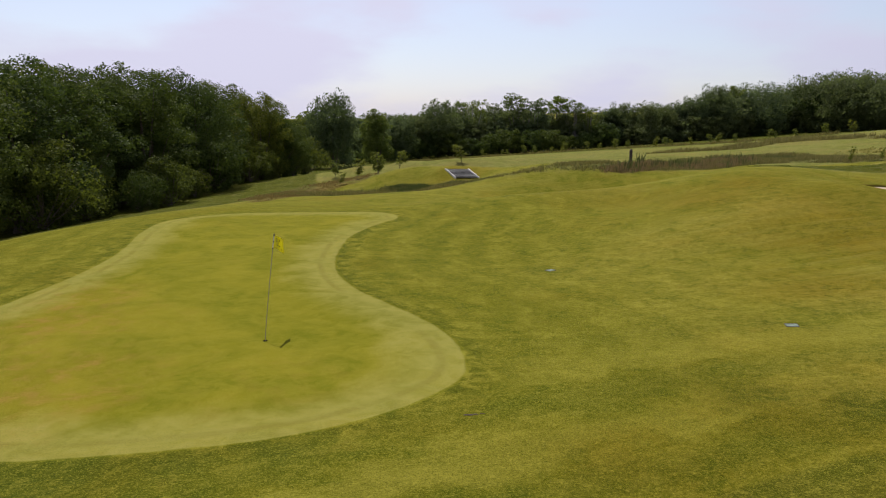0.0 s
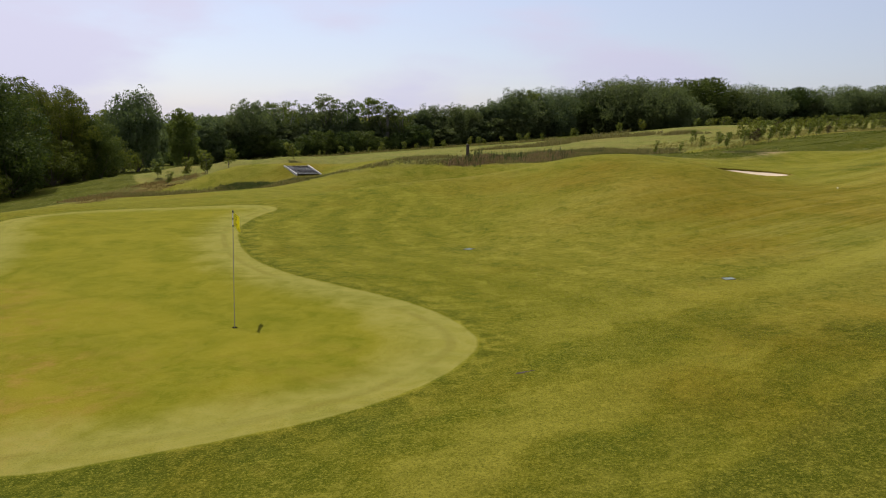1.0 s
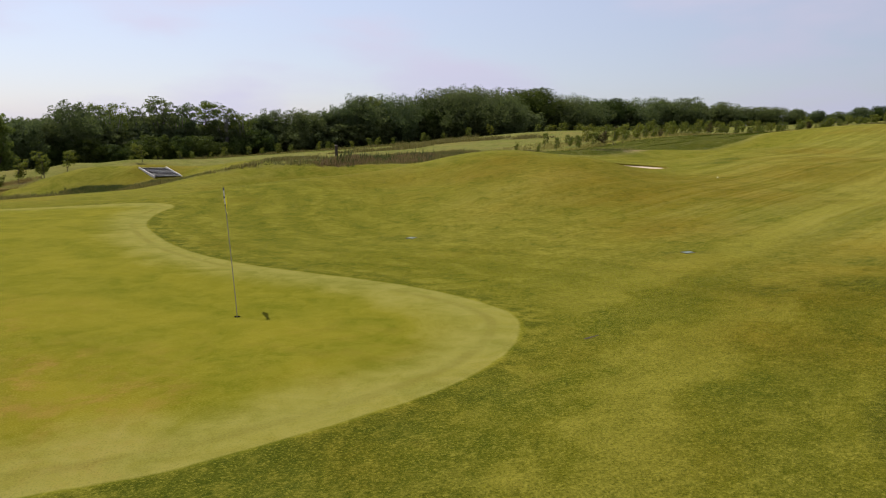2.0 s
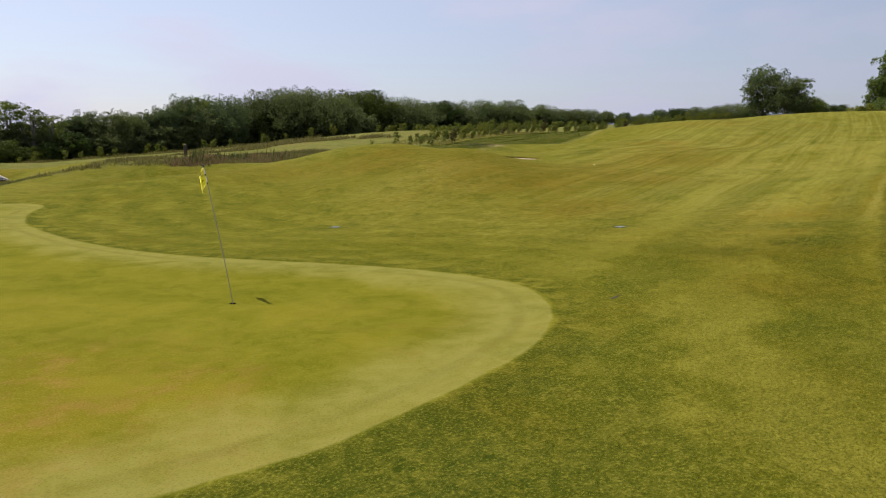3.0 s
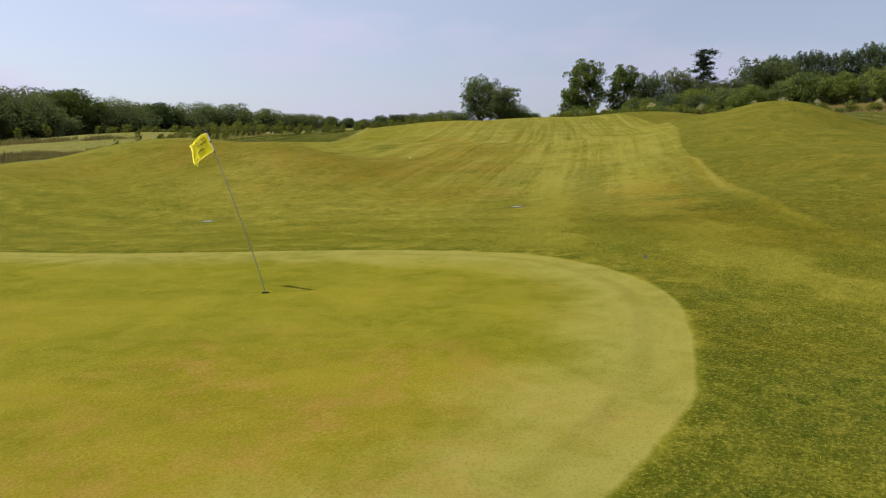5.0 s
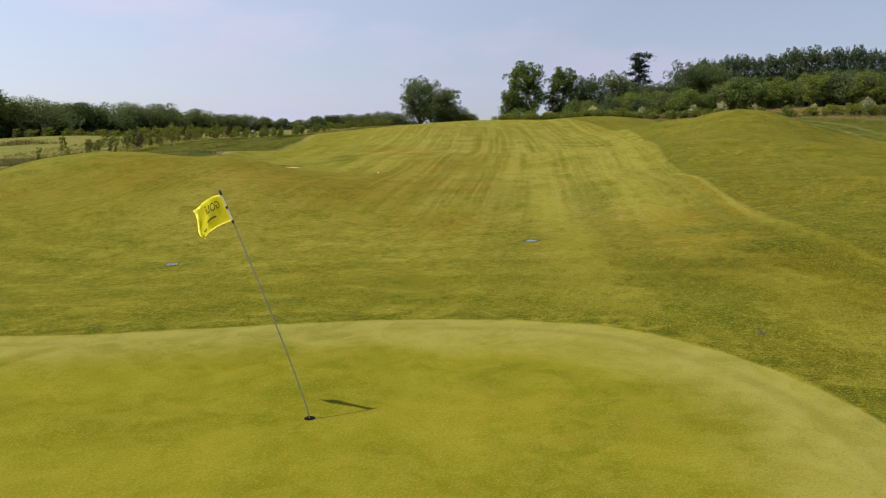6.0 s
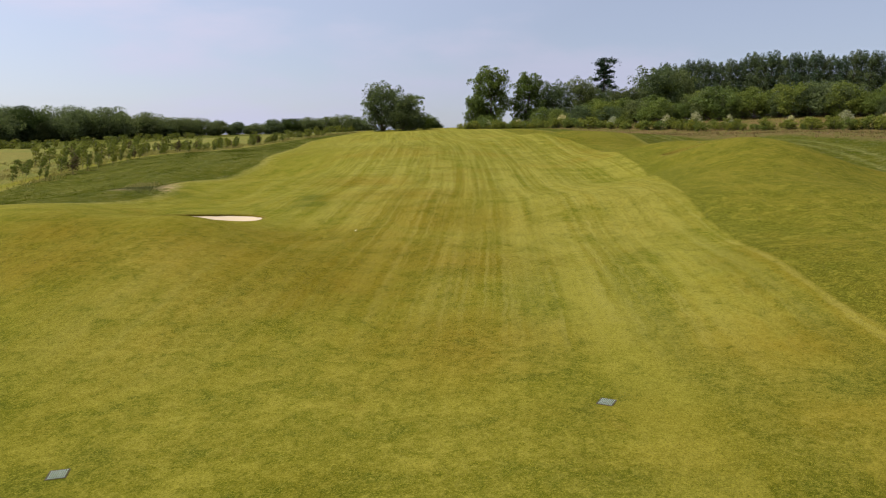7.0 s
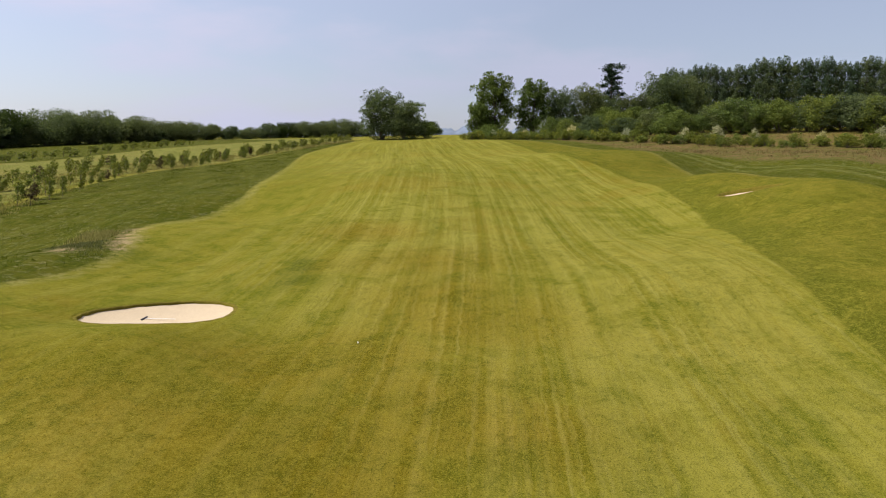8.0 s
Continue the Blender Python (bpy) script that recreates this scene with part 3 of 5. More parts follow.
# worn and lush spots of turf: x, y, size
WORN = [(-1.65, -3.25, 0.5), (-3.0, -3.2, 0.9), (-3.7, -4.3, 0.9), (-2.6, -1.6, 0.5), (-2.2, -4.8, 0.6), (-5.2, -2.5, 1.2), (-4.6, 0.6, 1.0), (-5.5, 2.5, 0.9), (-4.4, -3.0, 1.6), (-3.0, -2.4, 1.0)]
BARE = [(27.9, 25.6, 0.24), (28.6, 26.2, 0.34), (29.4, 26.8, 0.40), (30.3, 27.6, 0.42), (31.3, 28.5, 0.40), (32.3, 29.4, 0.36), (33.4, 30.1, 0.34), (26.4, 26.8, 0.35), (28.0, 28.3, 0.45), (29.2, 29.6, 0.4)]
LUSH = [(10.7, 1.13, 0.24), (10.1, 1.48, 0.22), (6.3, 7.48, 0.26), (5.7, 7.78, 0.22), (8.3, -2.8, 0.5), (9.6, -3.5, 0.7), (-1.0, -6.2, 0.9), (11.8, -2.2, 0.6), (-1.6, -5.9, 0.45), (-0.5, -5.6, 0.40), (-2.7, -5.9, 0.45), (0.6, -5.4, 0.35), (1.9, -4.9, 0.30), (27.0, 25.2, 1.0), (26.0, 16.2, 0.55), (27.4, 16.9, 0.55), (28.4, 17.4, 0.45)]

OLIVE = [(12.6, 15.2, 1.6), (14.5, 17.0, 1.5), (15.5, 12.5, 2.2), (16.0, 9.6, 2.8), (19.0, 12.4, 2.0), (18.5, 8.5, 2.4), (24.0, 9.5, 2.2), (30.0, 13.0, 2.4), (35.0, 18.0, 1.8), (15.2, 9.0, 1.8), (20.6, 10.8, 2.0), (18.2, 6.8, 1.6), (26.0, 11.0, 2.0), (12.4, 4.4, 1.4), (13.4, -1.6, 1.2), (8.6, -3.6, 1.4), (10.6, -2.6, 1.2), (6.4, -5.0, 1.0)]
TAN = [(11.5, 10.8, 1.2), (9.3, 9.4, 1.3), (7.4, 7.0, 1.5), (9.2, 5.4, 1.7), (8.7, 3.0, 1.6), (8.5, 1.2, 1.3), (12.0, -0.9, 1.5), (10.0, -1.8, 1.2), (14.8, -0.3, 1.3), (12.0, 3.4, 1.2), (14.2, 13.2, 1.3), (13.3, 12.4, 1.0), (28.1, 3.6, 1.8), (24.0, 3.0, 1.8), (33.0, 5.0, 2.0)]


def lines_between(lo, hi, near, extra, grow):
    """Grid lines: even steps from lo to hi, closer ones in the extra stretches, and wider and wider ones outside."""
    at = [lo]
    while at[-1] < hi:
        at.append(at[-1] + next((s for a, b, s in extra if a <= at[-1] < b), near))
    step = near
    while at[-1] < 2600:
        step *= grow
        at.append(at[-1] + step)
    step, back = near, [lo]
    while back[-1] > -2600:
        step *= grow
        back.append(back[-1] - step)
    return np.array(back[:0:-1] + at)


def build_ground():
    gx = lines_between(-14, 62, 0.5, [(-8.0, 5.0, 0.25), (18.8, 23.8, 0.10), (43.4, 47.6, 0.13)], 1.08)
    gy = lines_between(-14, 60, 0.5, [(-7.0, -0.2, 0.25), (-0.2, 0.3, 0.25), (0.3, 4.0, 0.13), (4.0, 4.6, 0.2), (15.3, 19.5, 0.10)], 1.08)
    xx, yy = np.meshgrid(gx, gy)
    x, y = xx.ravel(), yy.ravel()
    z = height(x, y)
    nx, ny = len(gx), len(gy)
    i = (np.arange(ny - 1)[:, None] * nx + np.arange(nx - 1)[None]).ravel()
    quads = np.stack([i, i + 1, i + nx + 1, i + nx], 1)
    me = bpy.data.meshes.new("ground")
    me.vertices.add(len(x))
    me.vertices.foreach_set("co", np.stack([x, y, z], 1).ravel())
    me.loops.add(quads.size)
    me.loops.foreach_set("vertex_index", quads.ravel())
    me.polygons.add(len(quads))
    me.polygons.foreach_set("loop_start", np.arange(0, quads.size, 4))
    me.update(calc_edges=True)
    me.polygons.foreach_set("use_smooth", np.ones(len(quads), bool))
    near = np.hypot(x - 40, y - 40) < 400

    def area(*outlines):
        d = np.full(x.shape, 1e3)
        for line in outlines:
            d[near] = np.minimum(d[near], outline_distance(x[near], y[near], line))
        return d

    def spots(rows):
        return np.max([np.exp(-0.5 * ((x - sx) ** 2 + (y - sy) ** 2) / r**2) for sx, sy, r in rows], 0)

    across = -0.36 * x + 0.933 * y + 2.4 * np.sin(x * 0.035)
    for name, v in (("green_d", area(GREEN_EDGE)), ("semi_d", -area(SEMI_AREA)), ("rough_d", -area(ROUGH_LEFT, ROUGH_RIGHT, ROUGH_WOOD)), ("wild_d", -area(WILD_DITCH, WILD_FAR)), ("field_d", -area(FIELD)), ("track_d", area(TRACK)),
                    ("dry_d", -area(DRY_LEFT, DRY_RIGHT)), ("stripe", across), ("along", 0.933 * x + 0.36 * y), ("worn", spots(WORN)), ("bare", spots(BARE)), ("lane_d", area(LANE)), ("lush", spots(LUSH)), ("olive", spots(OLIVE)), ("tan", spots(TAN))):
        me.attributes.new(name, "FLOAT", "POINT").data.foreach_set("value", v.astype(np.float32))
    me.materials.append(TURF)
    return tagged(new("ground", me), "rolling mown golf course turf with a putting green", "ground", kind="structure")


build_ground()


# ---- helpers for things ----
def part(name, bm, mat, parent=None, label=""):
    """Links a bmesh as one mesh object, under a thing or a part."""
    me = bpy.data.meshes.new(name)
    bm.to_mesh(me)
    bm.free()
    me.materials.append(mat)
    ob = new(name, me)
    if parent is not None:
        ob.parent = parent
    return tagged(ob, label) if label else ob


def thing(name, m, label, category, group="", kind=""):
    ob = new(name)
    ob.matrix_world = m
    ob.empty_display_size = 0.2
    return tagged(ob, label, category, group, kind)


def add_box(bm, size, m=Matrix(), bevel=0.0):
    made = bmesh.ops.create_cube(bm, size=1, matrix=m @ Matrix.Diagonal((*size, 1)))
    if bevel:
        edges = {e for v in made["verts"] for e in v.link_edges}
        bmesh.ops.bevel(bm, geom=list(edges), offset=bevel, segments=1, affect="EDGES")


def add_tube(bm, points, radii, sides=6):
    """A tapered tube along a line, closed at its ends."""
    rings = []
    pts = [Vector(p) for p in points]
    for i, p in enumerate(pts):
        way = (pts[min(i + 1, len(pts) - 1)] - pts[max(i - 1, 0)]).normalized()
        a = way.orthogonal().normalized()
        b = way.cross(a)
        rings.append([bm.verts.new(p + radii[i] * (math.cos(t) * a + math.sin(t) * b)) for t in [2 * math.pi * k / sides for k in range(sides)]])
    for r, s in zip(rings, rings[1:]):
        a0 = min(range(sides), key=lambda k: (s[k].co - r[0].co).length)
        for k in range(sides):
            bm.faces.new((r[k], r[(k + 1) % sides], s[(k + 1 + a0) % sides], s[(k + a0) % sides]))
    bm.faces.new(rings[0][::-1])
    bm.faces.new(rings[-1])


def sheet_mesh(name, verts, size, mat):
    """Faces of size corners each from rows of corners."""
    n = len(verts) // size
    me = bpy.data.meshes.new(name)
    me.vertices.add(len(verts))
    me.vertices.foreach_set("co", np.asarray(verts, np.float32).ravel())
    me.loops.add(n * size)
    me.loops.foreach_set("vertex_index", np.arange(n * size))
    me.polygons.add(n)
    me.polygons.foreach_set("loop_start", np.arange(0, n * size, size))
    me.update(calc_edges=True)
    me.materials.append(mat)
    return me


def leaves(rng, at, outward, length, mat, tone, name="crown"):
    """One small pointed leaf blade, or spray of leaves, at each place, facing roughly outward; tone: the shade of its
    clump, 0 inside the crown.
    """
    n = len(at)
    nrm = outward + rng.normal(0, 0.38, (n, 3))
    nrm /= np.linalg.norm(nrm, axis=1, keepdims=True) + 1e-9
    t = np.cross(nrm, rng.normal(0, 1, (n, 3)))
    t /= np.linalg.norm(t, axis=1, keepdims=True) + 1e-9
    b = np.cross(nrm, t)
    size = length * rng.uniform(0.6, 1.3, (n, 1))
    droop = nrm * size * 0.25
    v = np.stack([at - t * size * 0.85 - droop, at + t * size * 0.85 - droop, at + b * size * 1.05 + droop], 1).reshape(-1, 3)
    me = sheet_mesh(name, v, 3, mat)
    me.attributes.new("tone", "FLOAT", "POINT").data.foreach_set("value", np.repeat(tone, 3).astype(np.float32))
    return me


def crown_places(rng, lobes, count, per_lobe=11, clump=0.40, loose=0.10, inside=0.0):
    """Leaf places on the outer skins of many small clumps that cover the lobes, the way out from there, and the clump's
    tone; inner leaves are coloured darkest, as crown shade.
    """
    lobes = np.array(lobes)
    n = len(lobes)
    src = np.repeat(np.arange(n), per_lobe)
    d = rng.normal(0, 1, (len(src), 3))
    d[:, 2] += 0.30
    d /= np.linalg.norm(d, axis=1, keepdims=True)
    centre = lobes[src, :3] + d * lobes[src, 3:4] * rng.uniform(0.62, 1.0, (len(src), 1)) * np.array([1, 1, 0.85])
    radius = lobes[src, 3] * clump * rng.uniform(0.65, 1.35, len(src))
    shade = rng.uniform(0, 1, len(src))
    pick = rng.choice(len(src), count, p=radius**2 / (radius**2).sum())
    e = rng.normal(0, 1, (count, 3)) + 0.75 * d[pick] + np.array([0, 0, 0.15])
    e /= np.linalg.norm(e, axis=1, keepdims=True)
    r = radius[pick, None] * (1 - 0.30 * rng.random((count, 1)) ** 2 + loose * rng.normal(0, 1, (count, 1)))
    at = centre[pick] + e * r * np.array([1, 1, 0.95])
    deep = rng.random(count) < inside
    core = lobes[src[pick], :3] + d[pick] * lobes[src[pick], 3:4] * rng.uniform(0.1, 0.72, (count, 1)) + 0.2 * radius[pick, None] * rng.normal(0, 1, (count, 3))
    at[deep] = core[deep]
    # tone 0 paints the shade inside the crown into the inner leaves
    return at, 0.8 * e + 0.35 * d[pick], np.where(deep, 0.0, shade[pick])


def broadleaf(rng, tall, wide, clear, lobes_n, count, leaf, mat, bark, loose=0.10, kind="broadleaf_tree", per_lobe=11, clump=0.40, inside=0.12):
    """A tree with a forked trunk and a lobed, uneven crown."""
    tree = new(kind)
    lobes = []
    mid = (clear + tall) / 2
    for i in range(lobes_n):
        a = i * 2.4 + rng.uniform(-0.4, 0.4)
        up = -0.92 + 1.80 * (i + rng.uniform(0.2, 0.8)) / lobes_n
        out = max(0.08, 1 - (abs(up) ** 3.6 if up > 0 else 0.35 * abs(up) ** 2.4)) * rng.uniform(0.52, 0.76)
        r = wide * rng.uniform(0.30, 0.46) * (1 - 0.08 * max(0, up))
        z = mid + up * (tall - clear) / 2 * 0.80
        lobes.append((math.cos(a) * out * wide, math.sin(a) * out * wide, min(z, tall - r * 0.8), r))
    lobes.append((0, 0, mid, wide * 0.60))
    lobes.append((0, 0, clear + wide * 0.45, wide * 0.62))
    lobes.append((0, 0, mid + (tall - clear) * 0.2, wide * 0.5))
    top = max(z + 0.85 * r for x, y, z, r in lobes)
    lobes = [(x, y, z * tall / top, r) for x, y, z, r in lobes]
    bm = bmesh.new()
    lean = rng.uniform(-0.3, 0.3, 2)
    fork = Vector((lean[0], lean[1], clear * 0.9))
    r0 = tall * 0.022
    add_tube(bm, [(0, 0, -0.4), (0, 0, 0.15), fork * 0.5, fork, (lean[0] * 2, lean[1] * 2, tall * 0.82)], [r0 * 1.7, r0 * 1.15, r0, r0 * 0.85, r0 * 0.15], 7)
    for x, y, z, r in lobes[:: max(1, len(lobes) // 9)]:
        s = fork * rng.uniform(0.75, 1.0)
        m1 = s.lerp(Vector((x, y, z)), 0.5) + Vector((0, 0, -0.08 * tall * rng.random()))
        add_tube(bm, [s, m1, (x, y, z)], [r0 * 0.5, r0 * 0.3, r0 * 0.08], 5)
    part("trunk", bm, bark, tree)
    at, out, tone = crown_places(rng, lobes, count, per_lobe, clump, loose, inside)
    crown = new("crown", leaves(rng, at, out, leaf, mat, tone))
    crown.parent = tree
    return tree


def place_tree(proto, x, y, tall, proto_tall, turn, spread=1.0):
    k = tall / proto_tall
    ob = copy_thing(proto, Matrix.LocRotScale((x, y, ground_at(x, y) - 0.05), Euler((0, 0, turn)), (k * spread, k * spread, k)))
    return ob


def drop(proto):
    for o in (*proto.children_recursive, proto):
        bpy.data.objects.remove(o)


# ---- woods and trees ----
rng = np.random.default_rng(7)
SHAPES = ((3.7, 0.5, 21), (3.3, 0.9, 18), (4.0, 0.3, 23), (3.1, 0.6, 17), (3.6, 0.4, 20))
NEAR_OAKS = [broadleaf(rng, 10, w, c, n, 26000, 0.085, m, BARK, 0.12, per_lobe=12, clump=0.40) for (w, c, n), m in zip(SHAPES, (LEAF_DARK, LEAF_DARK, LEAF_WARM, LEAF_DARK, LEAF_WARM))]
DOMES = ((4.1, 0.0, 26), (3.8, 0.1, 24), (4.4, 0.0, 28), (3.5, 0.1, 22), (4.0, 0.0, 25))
OAKS = [broadleaf(rng, 10, w, c, n, 15000, 0.165, m, BARK, 0.12, clump=0.42, inside=0.22) for (w, c, n), m in zip(DOMES, (LEAF_OAK_HAZY, LEAF_OAK_HAZY, LEAF_OAK_HAZY, LEAF_LIME, LEAF_OAK_HAZY))]
WIDE_OAKS = [broadleaf(rng, 10, w, 0.0, n, 19000, 0.20, m, BARK, 0.06, per_lobe=12, clump=0.42, inside=0.22) for w, n, m in ((7.0, 30, LEAF_OAK_HAZY), (6.2, 26, LEAF_OAK_HAZY), (7.8, 34, LEAF_OAK_HAZY), (6.6, 28, LEAF_DARK))]
BACK_OAKS = [broadleaf(rng, 10, w, c, n, 7000, 0.24, LEAF_OAK_HAZY, BARK, 0.12, clump=0.42, inside=0.25) for w, c, n in DOMES[:3]]
THIN = [broadleaf(rng, 10, 2.7, 2.6, 13, 4200, 0.13, LEAF_LIME, BARK_PALE, 0.20, per_lobe=7, clump=0.36), broadleaf(rng, 10, 2.4, 1.8, 14, 5200, 0.13, LEAF_OAK_HAZY, BARK_PALE, 0.18, per_lobe=8, clump=0.38)]
NEAR_SHRUBS = [broadleaf(rng, 3.0, 1.9, 0.1, 12, 7000, 0.062, m, BARK, 0.12, "shrub", 12, 0.38) for m in (LEAF_DARK, LEAF_WARM, LEAF_WARM)]
SHRUBS = [broadleaf(rng, 3.0, 1.9, 0.1, 14, 6000, 0.078, m, BARK, 0.16, "shrub", 10, 0.40) for m in (LEAF_LIME, LEAF_OAK_HAZY, LEAF_LIME)]
BUSH_DARK = broadleaf(rng, 3.0, 1.9, 0.1, 12, 5000, 0.10, LEAF_DARK, BARK, 0.14, "shrub", 10, 0.40)
BUSHES = [broadleaf(rng, 1.2, 0.7, 0.05, 9, 700, 0.075, m, BARK, 0.3, "young_hedge_plant", 5, 0.45) for m in (LEAF_HEDGE, LEAF_HEDGE, LEAF_LIME)]
BLOSSOM = broadleaf(rng, 1.2, 0.7, 0.05, 9, 900, 0.065, LEAF_CREAM, BARK, 0.3, "flowering_shrub", 6, 0.45)


def poplar(kind="poplar_tree"):
    tree = new(kind)
    bm = bmesh.new()
    add_tube(bm, [(0, 0, -0.4), (0.1, 0, 6), (0, 0.1, 13), (0, 0, 19)], [0.32, 0.24, 0.15, 0.03], 7)
    lobes = []
    for i in range(40):
        h = 1.0 + 17.9 * i / 39
        w = 2.1 * min(1, (21.6 - h) / 5.0) ** 0.55
        a = i * 2.4
        lobes.append((math.cos(a) * w * 0.5, math.sin(a) * w * 0.5, h, max(0.6, w * 0.8)))
        add_tube(bm, [(0, 0, h - 1.5), (math.cos(a) * w * 0.5, math.sin(a) * w * 0.5, h)], [0.07, 0.02], 4)
    part("trunk", bm, BARK, tree)
    at, out, tone = crown_places(rng, lobes, 9000, 5, 0.5, 0.15, 0.2)
    at[:, 2] = 1.0 + (at[:, 2] - 1.0) * 1.02 + 0.5 * np.sin(3.0 * np.arctan2(at[:, 1], at[:, 0]) + 1.0)
    crown = new("crown", leaves(rng, at, out, 0.21, LEAF_POPLAR, tone))
    crown.parent = tree
    return tree


def cedar(x, y, tall):
    tree = thing("cedar_tree", pose(x, y, ground_at(x, y) - 0.05), "tall dark cedar with layered flat branches", "tree", "trees beside the fairway")
    bm = bmesh.new()
    add_tube(bm, [(0, 0, -0.4), (0.1, 0, tall * 0.4), (-0.1, 0.1, tall * 0.75), (0, 0, tall)], [0.45, 0.32, 0.18, 0.04], 8)
    pads = []
    for i in range(17):
        h = tall * (0.50 + 0.48 * i / 16)
        reach = rng.uniform(0.9, 2.7) * (1.05 if i > 8 else 0.85)
        a = i * 2.4 + rng.uniform(-0.5, 0.5)
        end = (math.cos(a) * reach, math.sin(a) * reach, h + 0.2)
        add_tube(bm, [(0, 0, h - 0.5), end], [0.10, 0.03], 4)
        pads.append((*end, rng.uniform(1.0, 1.6)))
    part("trunk", bm, BARK, tree)
    pads = np.array(pads)
    pick = rng.integers(0, len(pads), 4200)
    d = rng.normal(0, 0.55, (4200, 3)) * np.array([1, 1, 0.42])
    at = pads[pick, :3] + d * pads[pick, 3:4]
    crown = new("crown", leaves(rng, at, np.tile((0, 0, 1.0), (4200, 1)), 0.27, LEAF_CEDAR, rng.random(len(pads))[pick]))
    crown.parent = tree


def bare_tree(x, y, tall):
    tree = thing("bare_tree", pose(x, y, ground_at(x, y) - 0.05), "dead bare tree with thin grey twigs", "tree", "trees beside the fairway")
    bm = bmesh.new()
    add_tube(bm, [(0, 0, -0.3), (0.1, 0, tall * 0.5), (0, 0.1, tall)], [0.16, 0.10, 0.02], 6)
    part("trunk", bm, BARK_PALE, tree)
    for i in range(14):
        h, a, r = tall * rng.uniform(0.35, 0.85), rng.uniform(0, 6.28), tall * rng.uniform(0.15, 0.32)
        bm = bmesh.new()
        mid = Vector((math.cos(a) * r * 0.5, math.sin(a) * r * 0.5, h + r * 0.4))
        add_tube(bm, [(0, 0, h), mid, (math.cos(a) * r, math.sin(a) * r, h + r)], [0.06, 0.04, 0.012], 4)
        part("branch", bm, BARK_PALE, tree)


def wood(rows, protos, label, group, category="tree", spread=(1.0, 1.25), proto_tall=10.0):
    for x, y, tall in rows:
        k = int(rng.integers(len(protos)))
        ob = place_tree(protos[k], x, y, tall, proto_tall, rng.uniform(0, 6.28), rng.uniform(*spread))
        tagged(ob, label, category, group)


WOOD_EDGE = [
    (-22.0, 19.1, 9.0), (-26.0, 26.8, 10.4), (-23.0, 25.5, 9.9), (-27.0, 33.8, 10.7), (-24.0, 32.1, 10.0), (-26.5, 39.5, 10.7), (-28.0, 46.3, 11.7), (-24.0, 42.7, 10.6), (-27.0, 53.4, 11.7),
    (-24.5, 53.7, 10.2), (-27.0, 67.0, 11.3), (-24.0, 65.7, 10.2), (-24.5, 74.8, 9.5), (-23.5, 78.2, 8.2), (-21.4, 62.5, 8.8), (-20.1, 65.0, 7.4), (-19.2, 67.4, 6.1)]
wood(WOOD_EDGE, NEAR_OAKS, "dense dark green broadleaf tree at the wood edge", "wood beside the green")
wood([(x - 5.5 + rng.uniform(-1, 1), y + 3, t) for x, y, t in WOOD_EDGE], NEAR_OAKS, "dense dark green broadleaf tree deep in the wood", "wood beside the green")
wood([(-20.0 - rng.uniform(0, 2.5), y, rng.uniform(2.2, 5.6)) for y in np.arange(16, 80, 3.8)], NEAR_SHRUBS, "leafy understorey shrub at the foot of the wood", "wood understorey", "shrub", (0.9, 1.2), 3.0)
TREE_LINE = [
    (-22.1, 98.7, 11.2), (-26.7, 100.6, 9.0), (-18.0, 116.3, 9.4), (-15.3, 125.7, 8.6), (-12.3, 133.2, 8.7), (-8.3, 133.5, 11.2), (26.9, 148.2, 8.4), (30.1, 148.3, 9.0), (34.8, 146.7, 9.1),
    (39.2, 151.0, 8.2), (43.2, 153.9, 9.0), (47.3, 154.0, 9.8), (51.9, 156.5, 11.8), (59.0, 165.8, 11.7), (64.4, 169.2, 12.0), (76.3, 178.7, 10.9), (80.0, 174.9, 11.8), (83.4, 173.2, 13.2),
    (86.2, 167.5, 13.3), (89.3, 161.5, 12.6), (94.1, 161.5, 10.7)]
wood(TREE_LINE[:1], WIDE_OAKS[1:2], "large round-headed tree at the end of the wood", "tree line", spread=(0.62, 0.64))
wood(TREE_LINE[1:14], OAKS, "dark green broadleaf tree in the line behind the course", "tree line", spread=(0.95, 1.1))
wood(TREE_LINE[14:], WIDE_OAKS, "broad dark green tree in the line behind the course", "tree line", spread=(0.85, 1.05))
THIN_LINE = [
    (-5.4, 140.6, 11.1), (-2.0, 143.0, 12.3), (2.6, 144.3, 10.8), (7.1, 145.4, 12.8), (11.3, 145.3, 11.4), (16.8, 148.4, 12.2), (19.6, 144.8, 10.4), (23.2, 144.4, 9.1)]
wood(THIN_LINE, THIN, "tall slender tree with an open crown and pale trunk", "tree line", spread=(1.2, 1.45))
wood([(x, 141.0 + 0.3 * x, rng.uniform(6.2, 8.2)) for x in np.arange(-38, 30, 4.2)], BACK_OAKS, "dark tree deep in the tree line", "tree line", spread=(1.2, 1.6))
wood([(x, 160.0 + rng.uniform(-2, 2), rng.uniform(8.0, 10.2)) for x in np.arange(-48, 14, 4.6)], BACK_OAKS, "dark tree far back in the tree line", "tree line", spread=(1.2, 1.6))
wood([(x - 1.0 + rng.uniform(-0.8, 0.8), y - 2.5, t * rng.uniform(0.42, 0.62)) for x, y, t in TREE_LINE[6:]], BACK_OAKS, "low dark tree at the foot of the tree line", "tree line", spread=(1.7, 2.3))
wood([(x, 134.0 + 0.3 * x, rng.uniform(2.8, 5.0)) for x in np.arange(-30, 30, 4.0)], [BUSH_DARK], "dark shrub at the foot of the tree line", "tree line shrubs", "shrub", (1.0, 1.4), 3.0)
